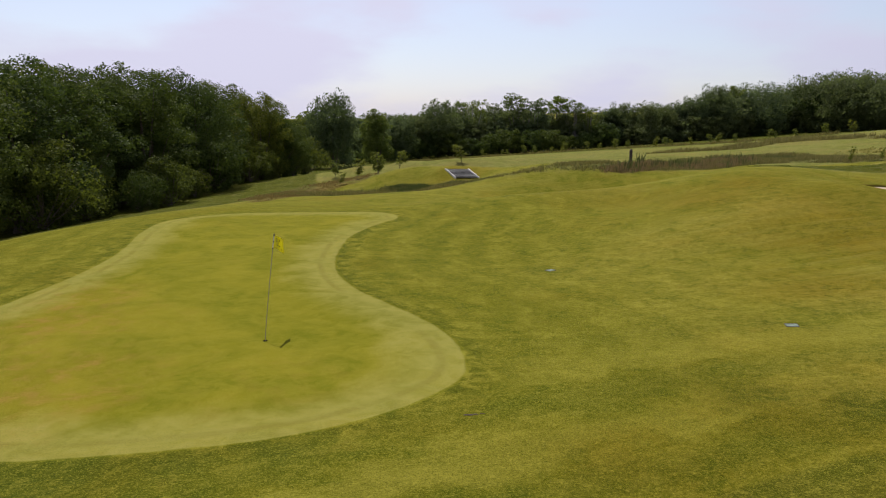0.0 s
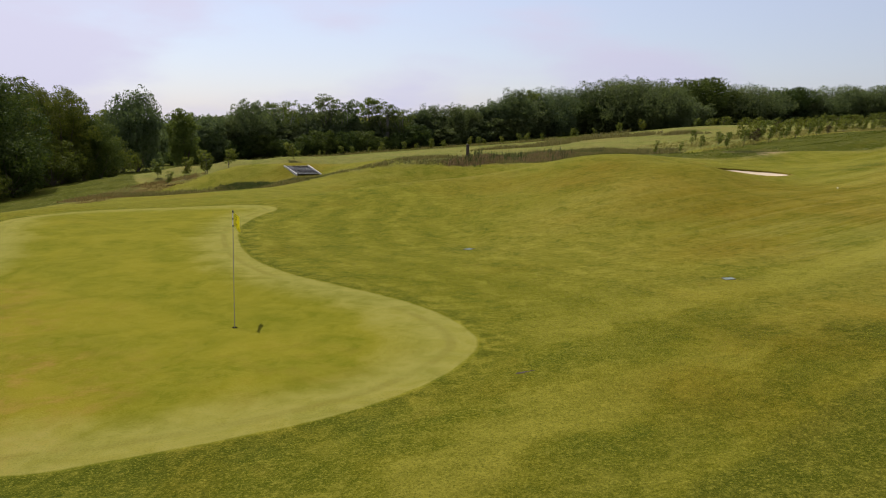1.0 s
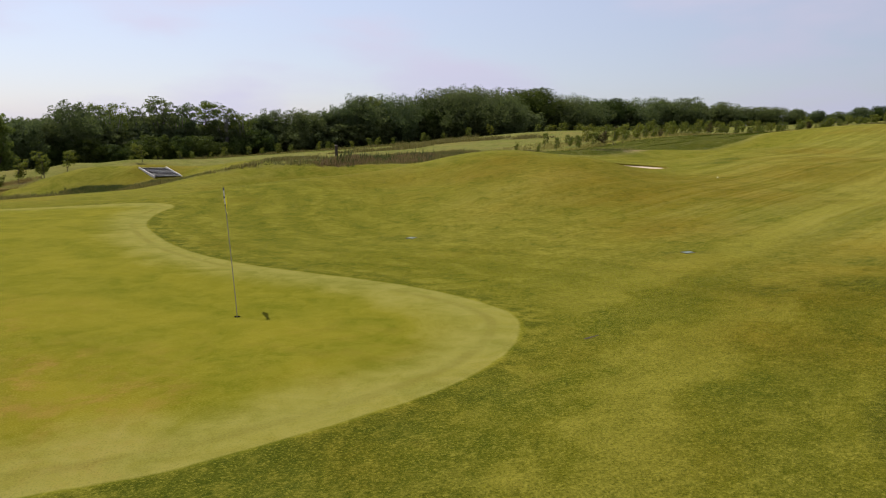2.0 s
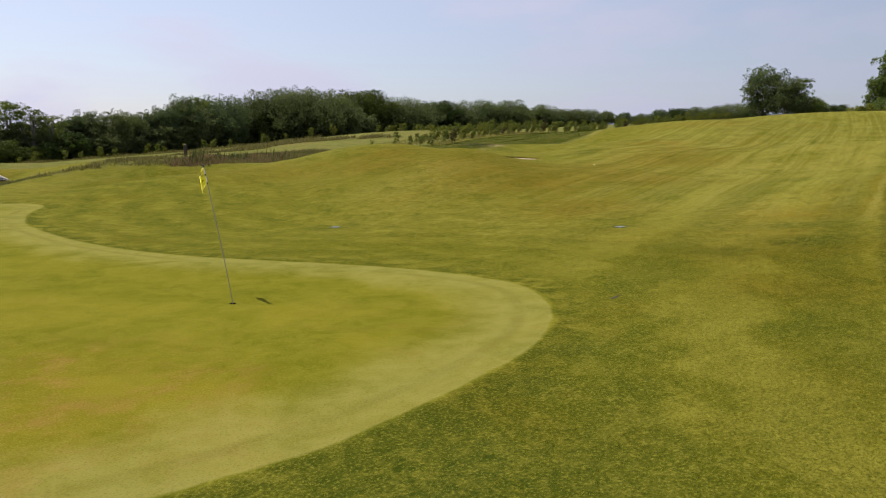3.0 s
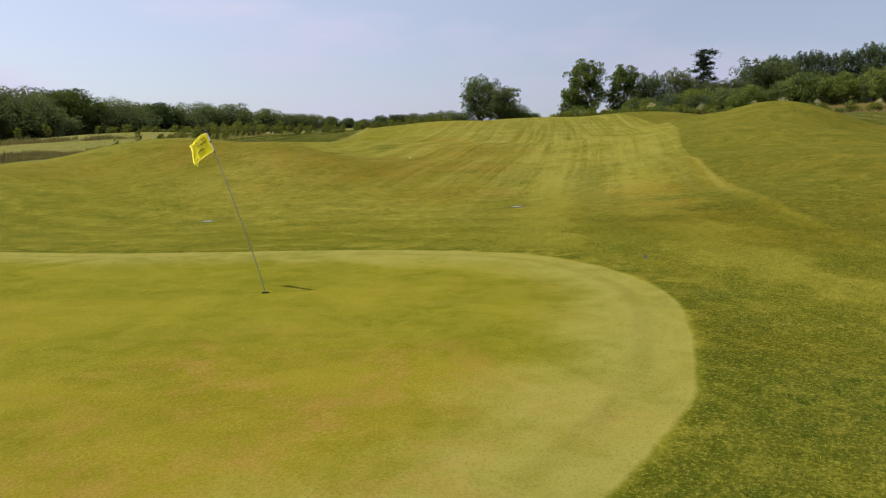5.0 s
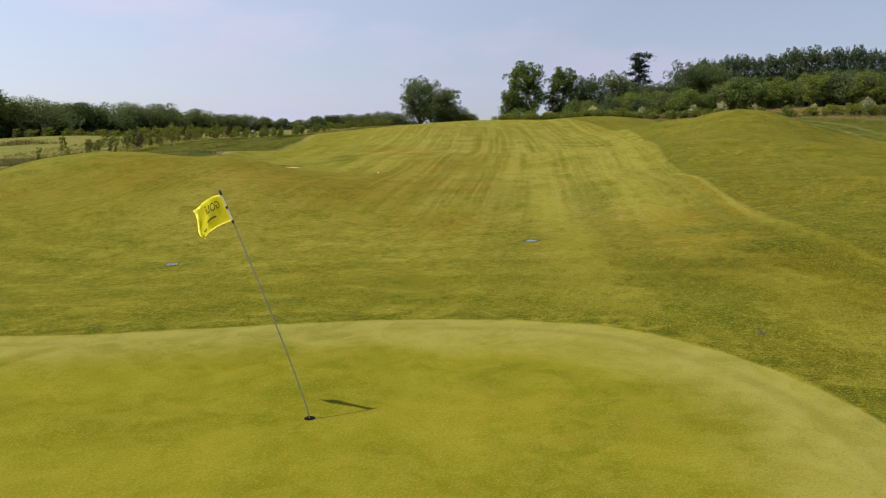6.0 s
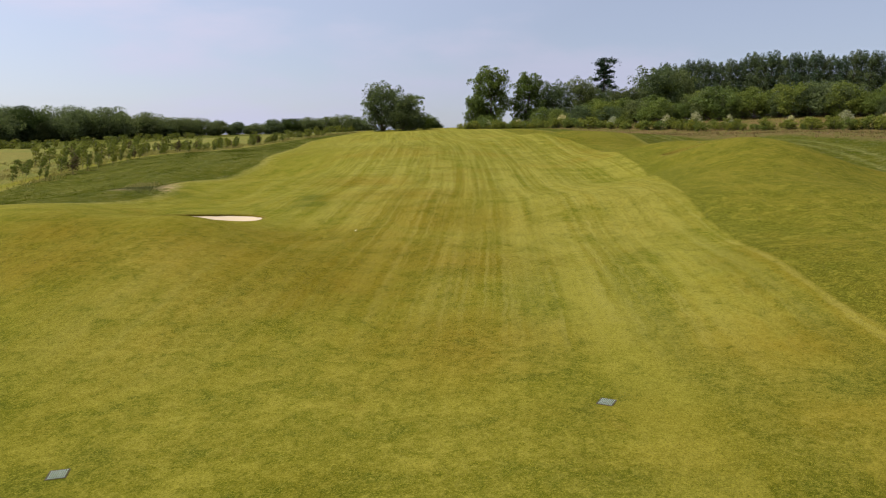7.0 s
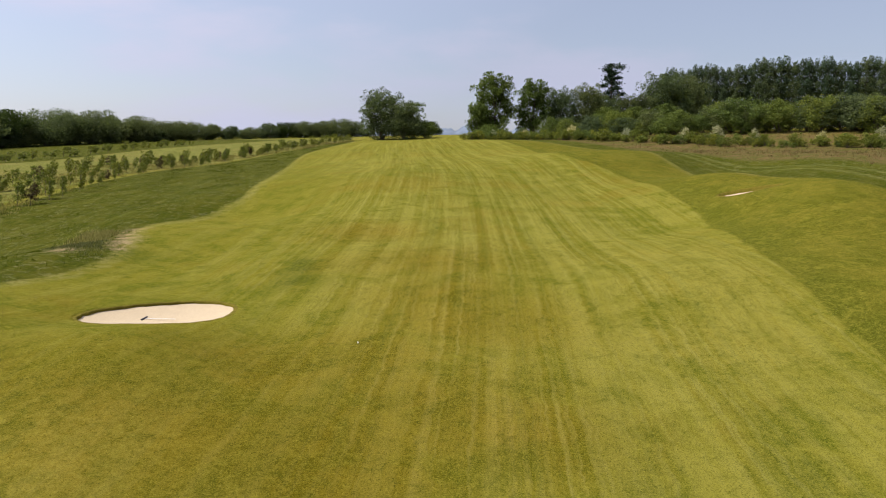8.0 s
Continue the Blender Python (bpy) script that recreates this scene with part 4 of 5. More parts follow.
FAR_LINE = [
    (96.1, 174.1, 11.1), (106.1, 180.5, 12.3), (117.8, 188.2, 14.3), (127.5, 187.3, 12.6), (133.6, 186.7, 11.3), (143.8, 190.9, 12.1), (151.1, 191.2, 10.7), (158.6, 190.9, 10.0), (165.2, 189.5, 10.2),
    (171.5, 187.6, 10.8), (176.4, 183.9, 9.9), (184.0, 182.8, 11.1), (192.1, 181.7, 8.2), (201.8, 181.8, 6.7), (206.6, 178.7, 6.5), (211.5, 175.8, 6.2), (219.2, 173.6, 5.4), (221.5, 167.0, 4.7),
    (226.1, 162.3, 4.1), (233.9, 159.9, 5.5), (238.5, 155.2, 5.9), (241.9, 149.7, 5.9), (244.3, 143.7, 5.9), (246.2, 137.6, 6.6), (248.9, 131.9, 5.6), (266.8, 118.4, 7.7), (288.5, 119.0, 5.8)]
wood(FAR_LINE[:12:2] + FAR_LINE[12:], WIDE_OAKS, "rounded dark green tree in the distant tree line", "tree line", spread=(1.15, 1.4))
wood([(x + 4, y + 6, t * (0.86, 0.70, 0.78)[i % 3]) for i, (x, y, t) in enumerate(TREE_LINE[6:] + FAR_LINE)], BACK_OAKS, "dark green tree behind the tree line", "tree line", spread=(1.3, 1.7))
wood([(x + 5, y - 2, t * 0.55) for x, y, t in FAR_LINE], BACK_OAKS, "low dark green tree in front of the tree line", "tree line", spread=(1.8, 2.4))
LONE = [
    (145.1, 70.6, 10.4), (144.1, 65.6, 7.8)]
wood(LONE, [OAKS[2]], "round leafy tree beside the fairway", "trees beside the fairway", spread=(1.1, 1.2))
wood([(150.7, 65.8, 8.2)], [THIN[0]], "small tree with an open crown beside the fairway", "trees beside the fairway", spread=(1.2, 1.3))
wood([(148.0, 65.0, 4.2), (152.0, 64.0, 3.6)], SHRUBS, "dark shrub below the lone trees", "trees beside the fairway", "shrub", (1.1, 1.3), 3.0)
BESIDE = [
    (163.4, 51.8, 13.7), (159.4, 54.5, 7.0), (168.8, 44.3, 12.3), (174.2, 39.3, 10.5), (178.4, 34.0, 11.4), (184.1, 30.8, 9.1), (189.8, 26.8, 9.2), (195.3, 23.2, 9.3), (200.9, 18.4, 14.8),
    (206.3, 13.7, 13.9), (202.1, 16.2, 11.6)]
wood(BESIDE, [OAKS[2], OAKS[3], OAKS[4]], "full leafy green tree beside the fairway", "trees beside the fairway", spread=(0.92, 1.12))
cedar(191.3, 30.2, 16.6)
bare_tree(196.0, 23.0, 9.5)
HEDGE = [
    (139.8, 45.1, 3.3), (136.4, 38.6, 2.8), (133.4, 29.7, 5.0), (130.5, 23.4, 5.2), (127.4, 16.6, 5.1), (123.9, 10.3, 5.5), (122.1, 3.9, 5.9), (120.0, -1.4, 6.0), (117.7, -6.2, 6.0),
    (115.1, -11.4, 5.8), (112.5, -15.3, 5.3), (109.7, -19.1, 5.1), (107.0, -21.9, 5.0)]
wood([(x + dx, y + dy, t * rng.uniform(0.42, 0.86)) for x, y, t in HEDGE for dx, dy in ((rng.uniform(-1, 1), rng.uniform(-1, 1)), (1.5, 2.6), (4.0, 4.2), (6.0, 1.0))], SHRUBS, "broad green shrub in the hedge beyond the fairway", "hedge", "shrub", (0.9, 1.5), 3.0)
wood([(x + 34, y + 4, t * 1.15) for x, y, t in HEDGE[3:6]], [OAKS[3]], "pale green tree behind the hedge", "trees behind the hedge", spread=(1.2, 1.5))
for i in range(170):
    f = (i + rng.uniform(-0.9, 0.9)) / 169
    x, y = 136.5 - 42 * f + rng.uniform(-1.8, 1.2), 49 - 72 * f + rng.uniform(-1, 1)
    ob = place_tree(BUSHES[i % 3], x, y, rng.uniform(0.6, 1.25) + 0.7 * rng.random() ** 2, 1.2, rng.uniform(0, 6.28), rng.uniform(0.8, 1.4))
    tagged(ob, "young yellow-green hedge plant in long grass", "shrub", "young hedge row")
for i in range(13):
    f = (i + rng.uniform(-0.4, 0.4)) / 12
    x, y = 138.0 - 40 * f + rng.uniform(-0.8, 0.8), 46 - 70 * f + rng.uniform(-1, 1)
    tagged(place_tree(BLOSSOM, x, y, rng.uniform(1.0, 2.2), 1.2, rng.uniform(0, 6.28), rng.uniform(0.8, 1.1)), "low shrub with cream blossom in the hedge row", "shrub", "flowering shrubs")
POPLAR = poplar()
for i in range(42):
    f = i / 41
    ob = place_tree(POPLAR, 268 - 6 * f + rng.uniform(-1, 1), 24 - 88 * f, 21.2 - 2.6 * abs(f - 0.42) * 2 + rng.uniform(-1.5, 1.2), 19.7, rng.uniform(0, 6.28), rng.uniform(0.80, 1.02))
    tagged(ob, "tall slim poplar in a planted row", "tree", "poplar row")


def sapling(mat, tall=1.75):
    """A slender young tree on a thin stem, blown over to one side, with a ragged oval crown of leafy shoots."""
    tree = new("sapling")
    bm = bmesh.new()
    bend = rng.uniform(0.15, 0.35)
    add_tube(bm, [(0, 0, -0.1), (0.02, 0, 0.6), (bend * 0.5, 0, 1.2), (bend, 0.05, tall)], [0.018, 0.014, 0.009, 0.004], 5)
    lobes = []
    for i in range(15):
        h = 0.38 + 1.32 * (i + rng.uniform(0, 0.8)) / 15
        a = i * 2.4 + rng.uniform(-0.5, 0.5)
        r = rng.uniform(0.12, 0.40) * math.sin(math.pi * min(1, (h - 0.15) / 1.7)) ** 0.7
        end = (bend * (h / tall) ** 1.6 + math.cos(a) * r + 0.12, math.sin(a) * r, h + 0.12)
        add_tube(bm, [(bend * (h / tall) ** 1.6, 0, h - 0.15), end], [0.009, 0.003], 4)
        lobes.append((*end, rng.uniform(0.10, 0.20)))
    part("stem", bm, BARK, tree)
    at, out, tone = crown_places(rng, lobes, 620, 4, 0.7, 0.25)
    at[:, 0] += 0.10 * (at[:, 2] - 0.5)
    crown = new("crown", leaves(rng, at, out, 0.070, mat, tone))
    crown.parent = tree
    return tree


SAPLINGS = [sapling(LEAF_YOUNG), sapling(LEAF_YOUNG), sapling(LEAF_YOUNG), sapling(LEAF_COPPER)]
for i in range(30):
    for row in range(4):
        along, off = i * 2.5 + rng.uniform(-1.2, 1.2), row * 2.5 + rng.uniform(-1.1, 1.1)
        x, y = 41.3 + 0.86 * along - 0.25 * off, 46.2 + 0.51 * along - 0.0022 * along**2 + 0.95 * off
        kind = 3 if rng.random() < 0.08 else int(rng.integers(3))
        ob = place_tree(SAPLINGS[kind], x, y, rng.uniform(0.85, 1.5) + 0.6 * rng.random() ** 3, 1.75, rng.uniform(-0.6, 0.6), rng.uniform(0.9, 1.3))
        tagged(ob, "wind-bent young tree with coppery leaves" if kind == 3 else "wind-bent young tree with sparse green leaves", "sapling", "sapling plantation")
for i in range(40):
    x, y = 98 + 44 * (i + rng.uniform(-0.6, 0.6)) / 39, 72.0 + 5.0 * i / 39 + rng.uniform(-1.6, 1.6)
    ob = place_tree(SAPLINGS[i % 3], x, y, rng.uniform(0.9, 1.8), 1.75, rng.uniform(-0.6, 0.6), rng.uniform(1.3, 2.0))
    tagged(ob, "bushy young tree at the end of the plantation", "sapling", "sapling plantation")
for i in range(48):
    x = 62 + 86 * (i + rng.uniform(-0.8, 0.8)) / 47
    y = 92.0 + 0.36 * (x - 62) + rng.uniform(-1.5, 1.5)
    ob = place_tree(SAPLINGS[i % 3], x, y, rng.uniform(0.8, 1.7), 1.75, rng.uniform(-0.6, 0.6), rng.uniform(1.5, 2.4))
    tagged(ob, "bushy young tree at the foot of the far wood", "sapling", "saplings by the far wood")
for x, y, tall in [(-10.8, 52.5, 1.5), (-9.1, 46.8, 1.0), (-8.1, 49.1, 1.6), (-6.6, 51.5, 1.9), (-5.2, 55.0, 1.6), (0.6, 57.0, 1.6), (-6.9, 52.6, 1.3)]:
    tagged(place_tree(SAPLINGS[int(rng.integers(3))], x, y, tall, 1.75, rng.uniform(0, 6.28), 1.4), "bushy young tree on the tee bank", "sapling", "saplings by the tee")
for x, y, tall in [(32.0, 47.0, 1.2), (34.2, 46.6, 1.0), (36.6, 47.2, 1.3), (38.6, 46.4, 1.15), (39.6, 48.2, 1.2)]:
    tagged(place_tree(SAPLINGS[int(rng.integers(3))], x, y, tall, 1.75, rng.uniform(-0.6, 0.6), 0.8), "slender young tree at the start of the plantation", "sapling", "sapling plantation")
for i in range(26):
    x = 2 + 1.8 * i + rng.uniform(-1.2, 1.2)
    y = 121.0 - 0.0165 * x * x + rng.uniform(-1, 1) - 3
    tagged(place_tree(SAPLINGS[(i * 7) % 3], x, y, rng.uniform(0.9, 1.7), 1.75, rng.uniform(0, 6.28), 1.2), "small young tree before the tree line", "sapling", "saplings by the tree line")
for p in NEAR_OAKS + NEAR_SHRUBS + OAKS + WIDE_OAKS + THIN + BACK_OAKS + SHRUBS + [BUSH_DARK, BLOSSOM] + BUSHES + SAPLINGS + [POPLAR]:
    drop(p)


# ---- long grass ----
def mottle(x, y, size):
    """Smooth uneven patches between 0 and 1."""
    a, b = x / size, y / size
    return 0.5 + 0.17 * (np.sin(1.9 * a + 1.3 * np.sin(1.1 * b)) + np.sin(2.3 * b + 1.7 * np.sin(0.9 * a + 2)) + np.sin(1.3 * a - 1.7 * b + 0.7))


def long_grass(name, outline, count, tall, mat, label, fade=1.0, thin=1.0, drift=0.0):
    """Thin bent blades in tufts, thick and thin by patches, thinning out towards the edge."""
    lo, hi = outline.min(0) - fade, outline.max(0) + fade
    p = rng.uniform(lo, hi, (count * 4, 2))
    inside = np.clip(0.35 - outline_distance(p[:, 0], p[:, 1], outline) / fade, 0, 1)
    p = p[rng.random(len(p)) < inside * np.clip((2.2 + drift) * mottle(p[:, 0] + drift, p[:, 1], 1.6) - 0.5 - 0.5 * drift, 0.06, 1)][: count // 6]
    at = np.repeat(p, 6, 0) + rng.normal(0, 0.10 * thin, (len(p) * 6, 2))
    z = height(at[:, 0], at[:, 1]) - 0.02
    n = len(at)
    h = tall * rng.uniform(0.45, 1.25, n) * np.repeat(rng.uniform(0.4, 1.0, len(p)) * (0.45 + mottle(p[:, 0], p[:, 1], 2.3)), 6)
    a = rng.uniform(0, 6.28, n)
    w = (0.018 + 0.03 * h) * thin
    side = np.stack([np.cos(a) * w, np.sin(a) * w, 0 * a], 1)
    foot = np.stack([at[:, 0], at[:, 1], z], 1)
    tip = foot + np.stack([rng.normal(0.12, 0.18, n) * h, rng.normal(0, 0.18, n) * h, h], 1)
    ob = new(name, sheet_mesh(name, np.stack([foot - side, foot + side, tip], 1).reshape(-1, 3), 3, mat))
    return tagged(ob, label, "grass", kind="stuff")


long_grass("rough_grass", ROUGH_LEFT, 60000, 0.09, GRASS_LONG, "uncut green rough grass beside the fairway")
long_grass("rough_grass", ROUGH_RIGHT, 24000, 0.10, GRASS_LONG, "uncut dark green rough grass below the hedge")
long_grass("seeding_grass", WILD_DITCH, 60000, 0.34, GRASS_SEED, "tall seeding brown and green grass in a ditch", 1.5, 1.0, 1.2)
long_grass("reeds", WILD_DITCH, 54000, 0.17, GRASS_REED, "grey-green reedy grass in a ditch", 1.2, 1.0, 3.4)
RUSHES = rounded([(-5.2, 43.6), (-4.0, 42.7), (-2.0, 41.9), (0.0, 41.6), (1.4, 41.3), (0.6, 42.3), (-1.5, 43.2), (-3.5, 43.9)])
long_grass("rushes", RUSHES, 12000, 0.24, GRASS_RUSH, "dark green rushes in the ditch below the steps", 0.8)
long_grass("seeding_grass", WILD_FAR, 15000, 0.55, GRASS_SEED, "brown seeding grass on a far bank", 2.0)
long_grass("dry_grass", DRY_LEFT, 9000, 0.20, GRASS_DRY, "dry reddish long grass beside the green", 1.5)
long_grass("dry_grass", DRY_RIGHT, 30000, 0.35, GRASS_DRY, "dry reddish long grass before the hedge", 3.0)
WEEDS = rounded([(12.0, 41.0), (17.0, 46.0), (23.0, 54.0), (28.0, 56.0), (25.0, 51.0), (18.0, 43.5), (14.0, 40.2)])
long_grass("tall_weeds", WEEDS, 30000, 0.42, GRASS_WEED, "tall reddish brown weeds on a bank", 1.2, 1.0, 2.1)
long_grass("dock_stems", WEEDS, 900, 0.85, GRASS_RUSH, "tall dark dock stems standing out of the weeds", 2.0, 1.4, 2.8)
BELT = rounded([(36.0, 45.0), (55.0, 54.5), (75.0, 62.5), (95.0, 69.5), (140.0, 74.0), (140.0, 80.0), (95.0, 78.5), (70.0, 72.0), (52.0, 65.0), (33.0, 56.0)])
long_grass("pale_grass", BELT, 36000, 0.26, GRASS_PALE, "pale tufted grass between the young trees", 2.0)
CORNER = rounded([(25.6, 25.2), (27.2, 25.6), (28.6, 26.9), (29.2, 28.2), (27.8, 28.4), (26.2, 27.2)])
long_grass("corner_weeds", CORNER, 2400, 0.11, GRASS_REED, "lush green weeds at the corner of the rough", 0.9)
STRAW = rounded([(28.6, 27.8), (30.2, 28.6), (32.4, 30.4), (31.6, 31.4), (29.6, 30.2)])
long_grass("straw_tufts", STRAW, 2200, 0.26, GRASS_PALE, "pale straw tufts along the edge of the rough", 0.6)
APRON = rounded([(-5.5, -5.6), (-1.0, -5.5), (2.0, -4.6), (3.6, -3.0), (4.0, -0.8), (3.2, 1.6), (1.0, 4.4), (5.0, 6.0), (9.0, 2.0), (10.5, -3.0), (8.0, -8.0), (3.0, -11.5), (-3.0, -10.5)])


def mown_turf(count):
    """Single cut blades over the turf next to the green, thinning out with distance."""
    lo, hi = APRON.min(0), APRON.max(0)
    p = rng.uniform(lo, hi, (count * 3, 2))
    inside = np.clip(-outline_distance(p[:, 0], p[:, 1], APRON) / 4.0, 0, 1)
    off = outline_distance(p[:, 0], p[:, 1], GREEN_EDGE)
    p = p[(rng.random(len(p)) < inside) & (off > 0.03)][:count]
    n = len(p)
    h = rng.uniform(0.007, 0.018, n)
    a = rng.uniform(0, 6.28, n)
    side = np.stack([np.cos(a), np.sin(a), 0 * a], 1) * rng.uniform(0.003, 0.006, (n, 1))
    foot = np.stack([p[:, 0], p[:, 1], height(p[:, 0], p[:, 1]) - 0.003], 1)
    tip = foot + np.stack([rng.normal(0, 0.7, n) * h, rng.normal(0, 0.7, n) * h, h], 1)
    ob = new("mown_grass", sheet_mesh("mown_grass", np.stack([foot - side, foot + side, tip], 1).reshape(-1, 3), 3, GRASS_MOWN))
    return tagged(ob, "short mown grass blades beside the putting green", "grass", kind="stuff")


mown_turf(200000)
EDGE_TALL = rounded([(12.0, 118.0), (30.0, 110.0), (45.0, 88.0), (48.0, 90.0), (34.0, 113.0), (12.0, 122.0), (-10.0, 110.0), (-9.0, 107.0)])
long_grass("rough_grass", EDGE_TALL, 14000, 0.5, GRASS_SEED, "pale long grass along the tree line")

# ---- bunkers ----
def bunker(b, rim, label):
    cx, cy, a, w, turn, lip = b
    c, s = math.cos(radians(turn)), math.sin(radians(turn))
    bm = bmesh.new()
    rings, sides, rows = 9, 40, []
    for k in range(rings + 1):
        row = []
        for i in range(sides):
            t = 2 * math.pi * i / sides
            r = 1.03 * k / rings * (1 + 0.03 * math.sin(2 * t + 1.0) + 0.025 * math.sin(3 * t + 0.4))
            u, v = r * a * math.cos(t), r * w * math.sin(t)
            x, y = cx + u * c - v * s, cy + u * s + v * c
            z = float(lie(x, y)) - rim - (lip - rim) * (1 - (k / rings) ** 2) + 0.012 * noise.noise((x * 3, y * 3, 0))
            row.append(bm.verts.new((x, y, z)))
            if k == 0:
                break
        rows.append(row)
    for i in range(sides):
        bm.faces.new((rows[0][0], rows[1][i], rows[1][(i + 1) % sides]))
    for r, q in zip(rows[1:], rows[2:]):
        for i in range(sides):
            bm.faces.new((r[i], q[i], q[(i + 1) % sides], r[(i + 1) % sides]))
    for f in bm.faces:
        f.smooth = True
    sand = tagged(part("bunker_sand", bm, SAND), label, "bunker", "bunkers", "structure")
    bm = bmesh.new()
    rings = []
    for i in range(72):
        t = 2 * math.pi * i / 72
        wave = 1 + 0.03 * math.sin(2 * t + 1.0) + 0.025 * math.sin(3 * t + 0.4)
        edge = wave * (1.0 + 0.03 * noise.noise((math.cos(t) * 6, math.sin(t) * 6, cx)) + 0.015 * noise.noise((math.cos(t) * 17, math.sin(t) * 17, cx)))
        ring = []
        for grow, drop_by in ((0.16, 0.025), (0.07, 0.0), (0.0, -0.004), (-0.02, 0.02), (-0.03, rim + 0.12)):
            u, v = (edge * a + grow) * math.cos(t), (edge * w + grow) * math.sin(t)
            x, y = cx + u * c - v * s, cy + u * s + v * c
            ring.append(bm.verts.new((x, y, float(lie(x, y)) - drop_by + 0.008 * noise.noise((x * 7, y * 7, 3)))))
        rings.append(ring)
    for p, q in zip(rings, rings[1:] + rings[:1]):
        for k in range(4):
            bm.faces.new((p[k], q[k], q[k + 1], p[k + 1])).smooth = True
    bmesh.ops.recalc_face_normals(bm, faces=bm.faces[:])
    part("turf_lip", bm, LIP, sand, "dry brown turf edge")
    return sand


bunker(BUNKERS[0], 0.06, "raked pale sand in a small round bunker")
bunker(BUNKERS[1], 0.16, "pale sand in a long bunker cut into a mound")

# ---- flag ----
flag = thing("golf_flag", pose(0, 0, ground_at(0, 0)), "leaning golf flagstick with a small yellow flag", "golf flag")


def stick(s):
    """The bent flagstick: s from 0 in the hole to 1 at its tip."""
    return Vector((-0.02 * s, 0.885 * max(s, 0) ** 1.12, 1.955 * s))


bm = bmesh.new()
add_tube(bm, [stick(-0.04)] + [stick(i / 16) for i in range(17)], [0.0055] * 18, 8)
part("flagstick", bm, STEEL, flag, "thin grey metal stick")
for s in (0.868, 0.930, 0.990):
    bm = bmesh.new()
    add_tube(bm, [stick(s - 0.006), stick(s - 0.004), stick(s + 0.004), stick(s + 0.006)], [0.009, 0.012, 0.012, 0.009], 12)
    part("flag_clip", bm, BLACK, flag, "black plastic clip")
bm = bmesh.new()
add_tube(bm, [stick(0.994), stick(1.0), stick(1.010)], [0.010, 0.014, 0.005], 12)
part("tip", bm, BLACK, flag)
bm = bmesh.new()
add_tube(bm, [stick(0.872), stick(0.93), stick(0.986)], [0.0068] * 3, 10)
part("sleeve", bm, SLEEVE, flag, "bright metal sleeve between the clips")
PULL = Vector((0.07, 0.41, -0.09))


def cloth(u, v):
    """u from 0 at the stick to 1 at the free edge, v from 0 below to 1 above."""
    ripple = 0.024 * u * math.sin(7.5 * u + 2.2 * v) + 0.012 * u * math.sin(13 * u - 4 * v)
    side = PULL.cross(Vector((0, 0, 1))).normalized()
    sag = Vector((0, 0, -0.11 * u * u - 0.03 * u * math.sin(5 * v)))
    return stick(0.872 + 0.116 * v) + PULL * u * (1.0 + 0.06 * math.sin(6 * v)) + side * ripple + sag


bm = bmesh.new()
grid = [[bm.verts.new(cloth(i / 18, j / 12)) for j in range(13)] for i in range(19)]
for i in range(18):
    for j in range(12):
        bm.faces.new((grid[i][j], grid[i + 1][j], grid[i + 1][j + 1], grid[i][j + 1])).smooth = True
bmesh.ops.solidify(bm, geom=bm.faces[:], thickness=0.0012)
flag_cloth = part("flag_cloth", bm, YELLOW, flag, "bright yellow rippling cloth with dark print")

text = bpy.data.curves.new("lettering", "FONT")
text.body, text.size, text.align_x, text.align_y = "GOLF", 1.0, "CENTER", "CENTER"
text_ob = bpy.data.objects.new("lettering", text)
scene.collection.objects.link(text_ob)
word = bpy.data.meshes.new_from_object(text_ob.evaluated_get(bpy.context.evaluated_depsgraph_get()))
bpy.data.objects.remove(text_ob)
bm = bmesh.new()
bm.from_mesh(word)
bmesh.ops.triangulate(bm, faces=bm.faces[:])
for k in range(5):
    bmesh.ops.subdivide_edges(bm, edges=[e for e in bm.edges if e.calc_length() > 0.10], cuts=1)
    bmesh.ops.triangulate(bm, faces=bm.faces[:])
both = bmesh.ops.duplicate(bm, geom=bm.verts[:] + bm.edges[:] + bm.faces[:])
second = {g for g in both["geom"] if isinstance(g, bmesh.types.BMVert)}
side = PULL.cross(Vector((0, 0, 1))).normalized()
for v in bm.verts:
    u, w = 0.405 + v.co.x * 0.195, 0.68 + v.co.y * 0.34
    v.co = cloth(u, w) + side * (0.010 if v in second else -0.010)
part("lettering", bm, INK, flag_cloth, "dark printed word")
for x0, x1, w0 in ((0.36, 0.66, 0.36), (0.74, 0.84, 0.20)):
    bm = bmesh.new()
    for off in (-0.004, 0.004):
        row = [(bm.verts.new(cloth(x0 + (x1 - x0) * i / 6, w0) + side * off), bm.verts.new(cloth(x0 + (x1 - x0) * i / 6, w0 + 0.05) + side * off)) for i in range(7)]
        for p, q in zip(row, row[1:]):
            bm.faces.new((p[0], q[0], q[1], p[1]))
    part("print_bar", bm, INK, flag_cloth, "small line of unreadable dark print")

cup = thing("hole_cup", pose(0, 0, ground_at(0, 0)), "small golf hole in the putting green, its shade a flat black disc", "golf hole")
bm = bmesh.new()
# flat disc on the turf, coloured as the shade down the hole
add_tube(bm, [(0, 0, 0.001), (0, 0, 0.004)], [0.048, 0.048], 20)
part("hole", bm, PIT_SHADE, cup)


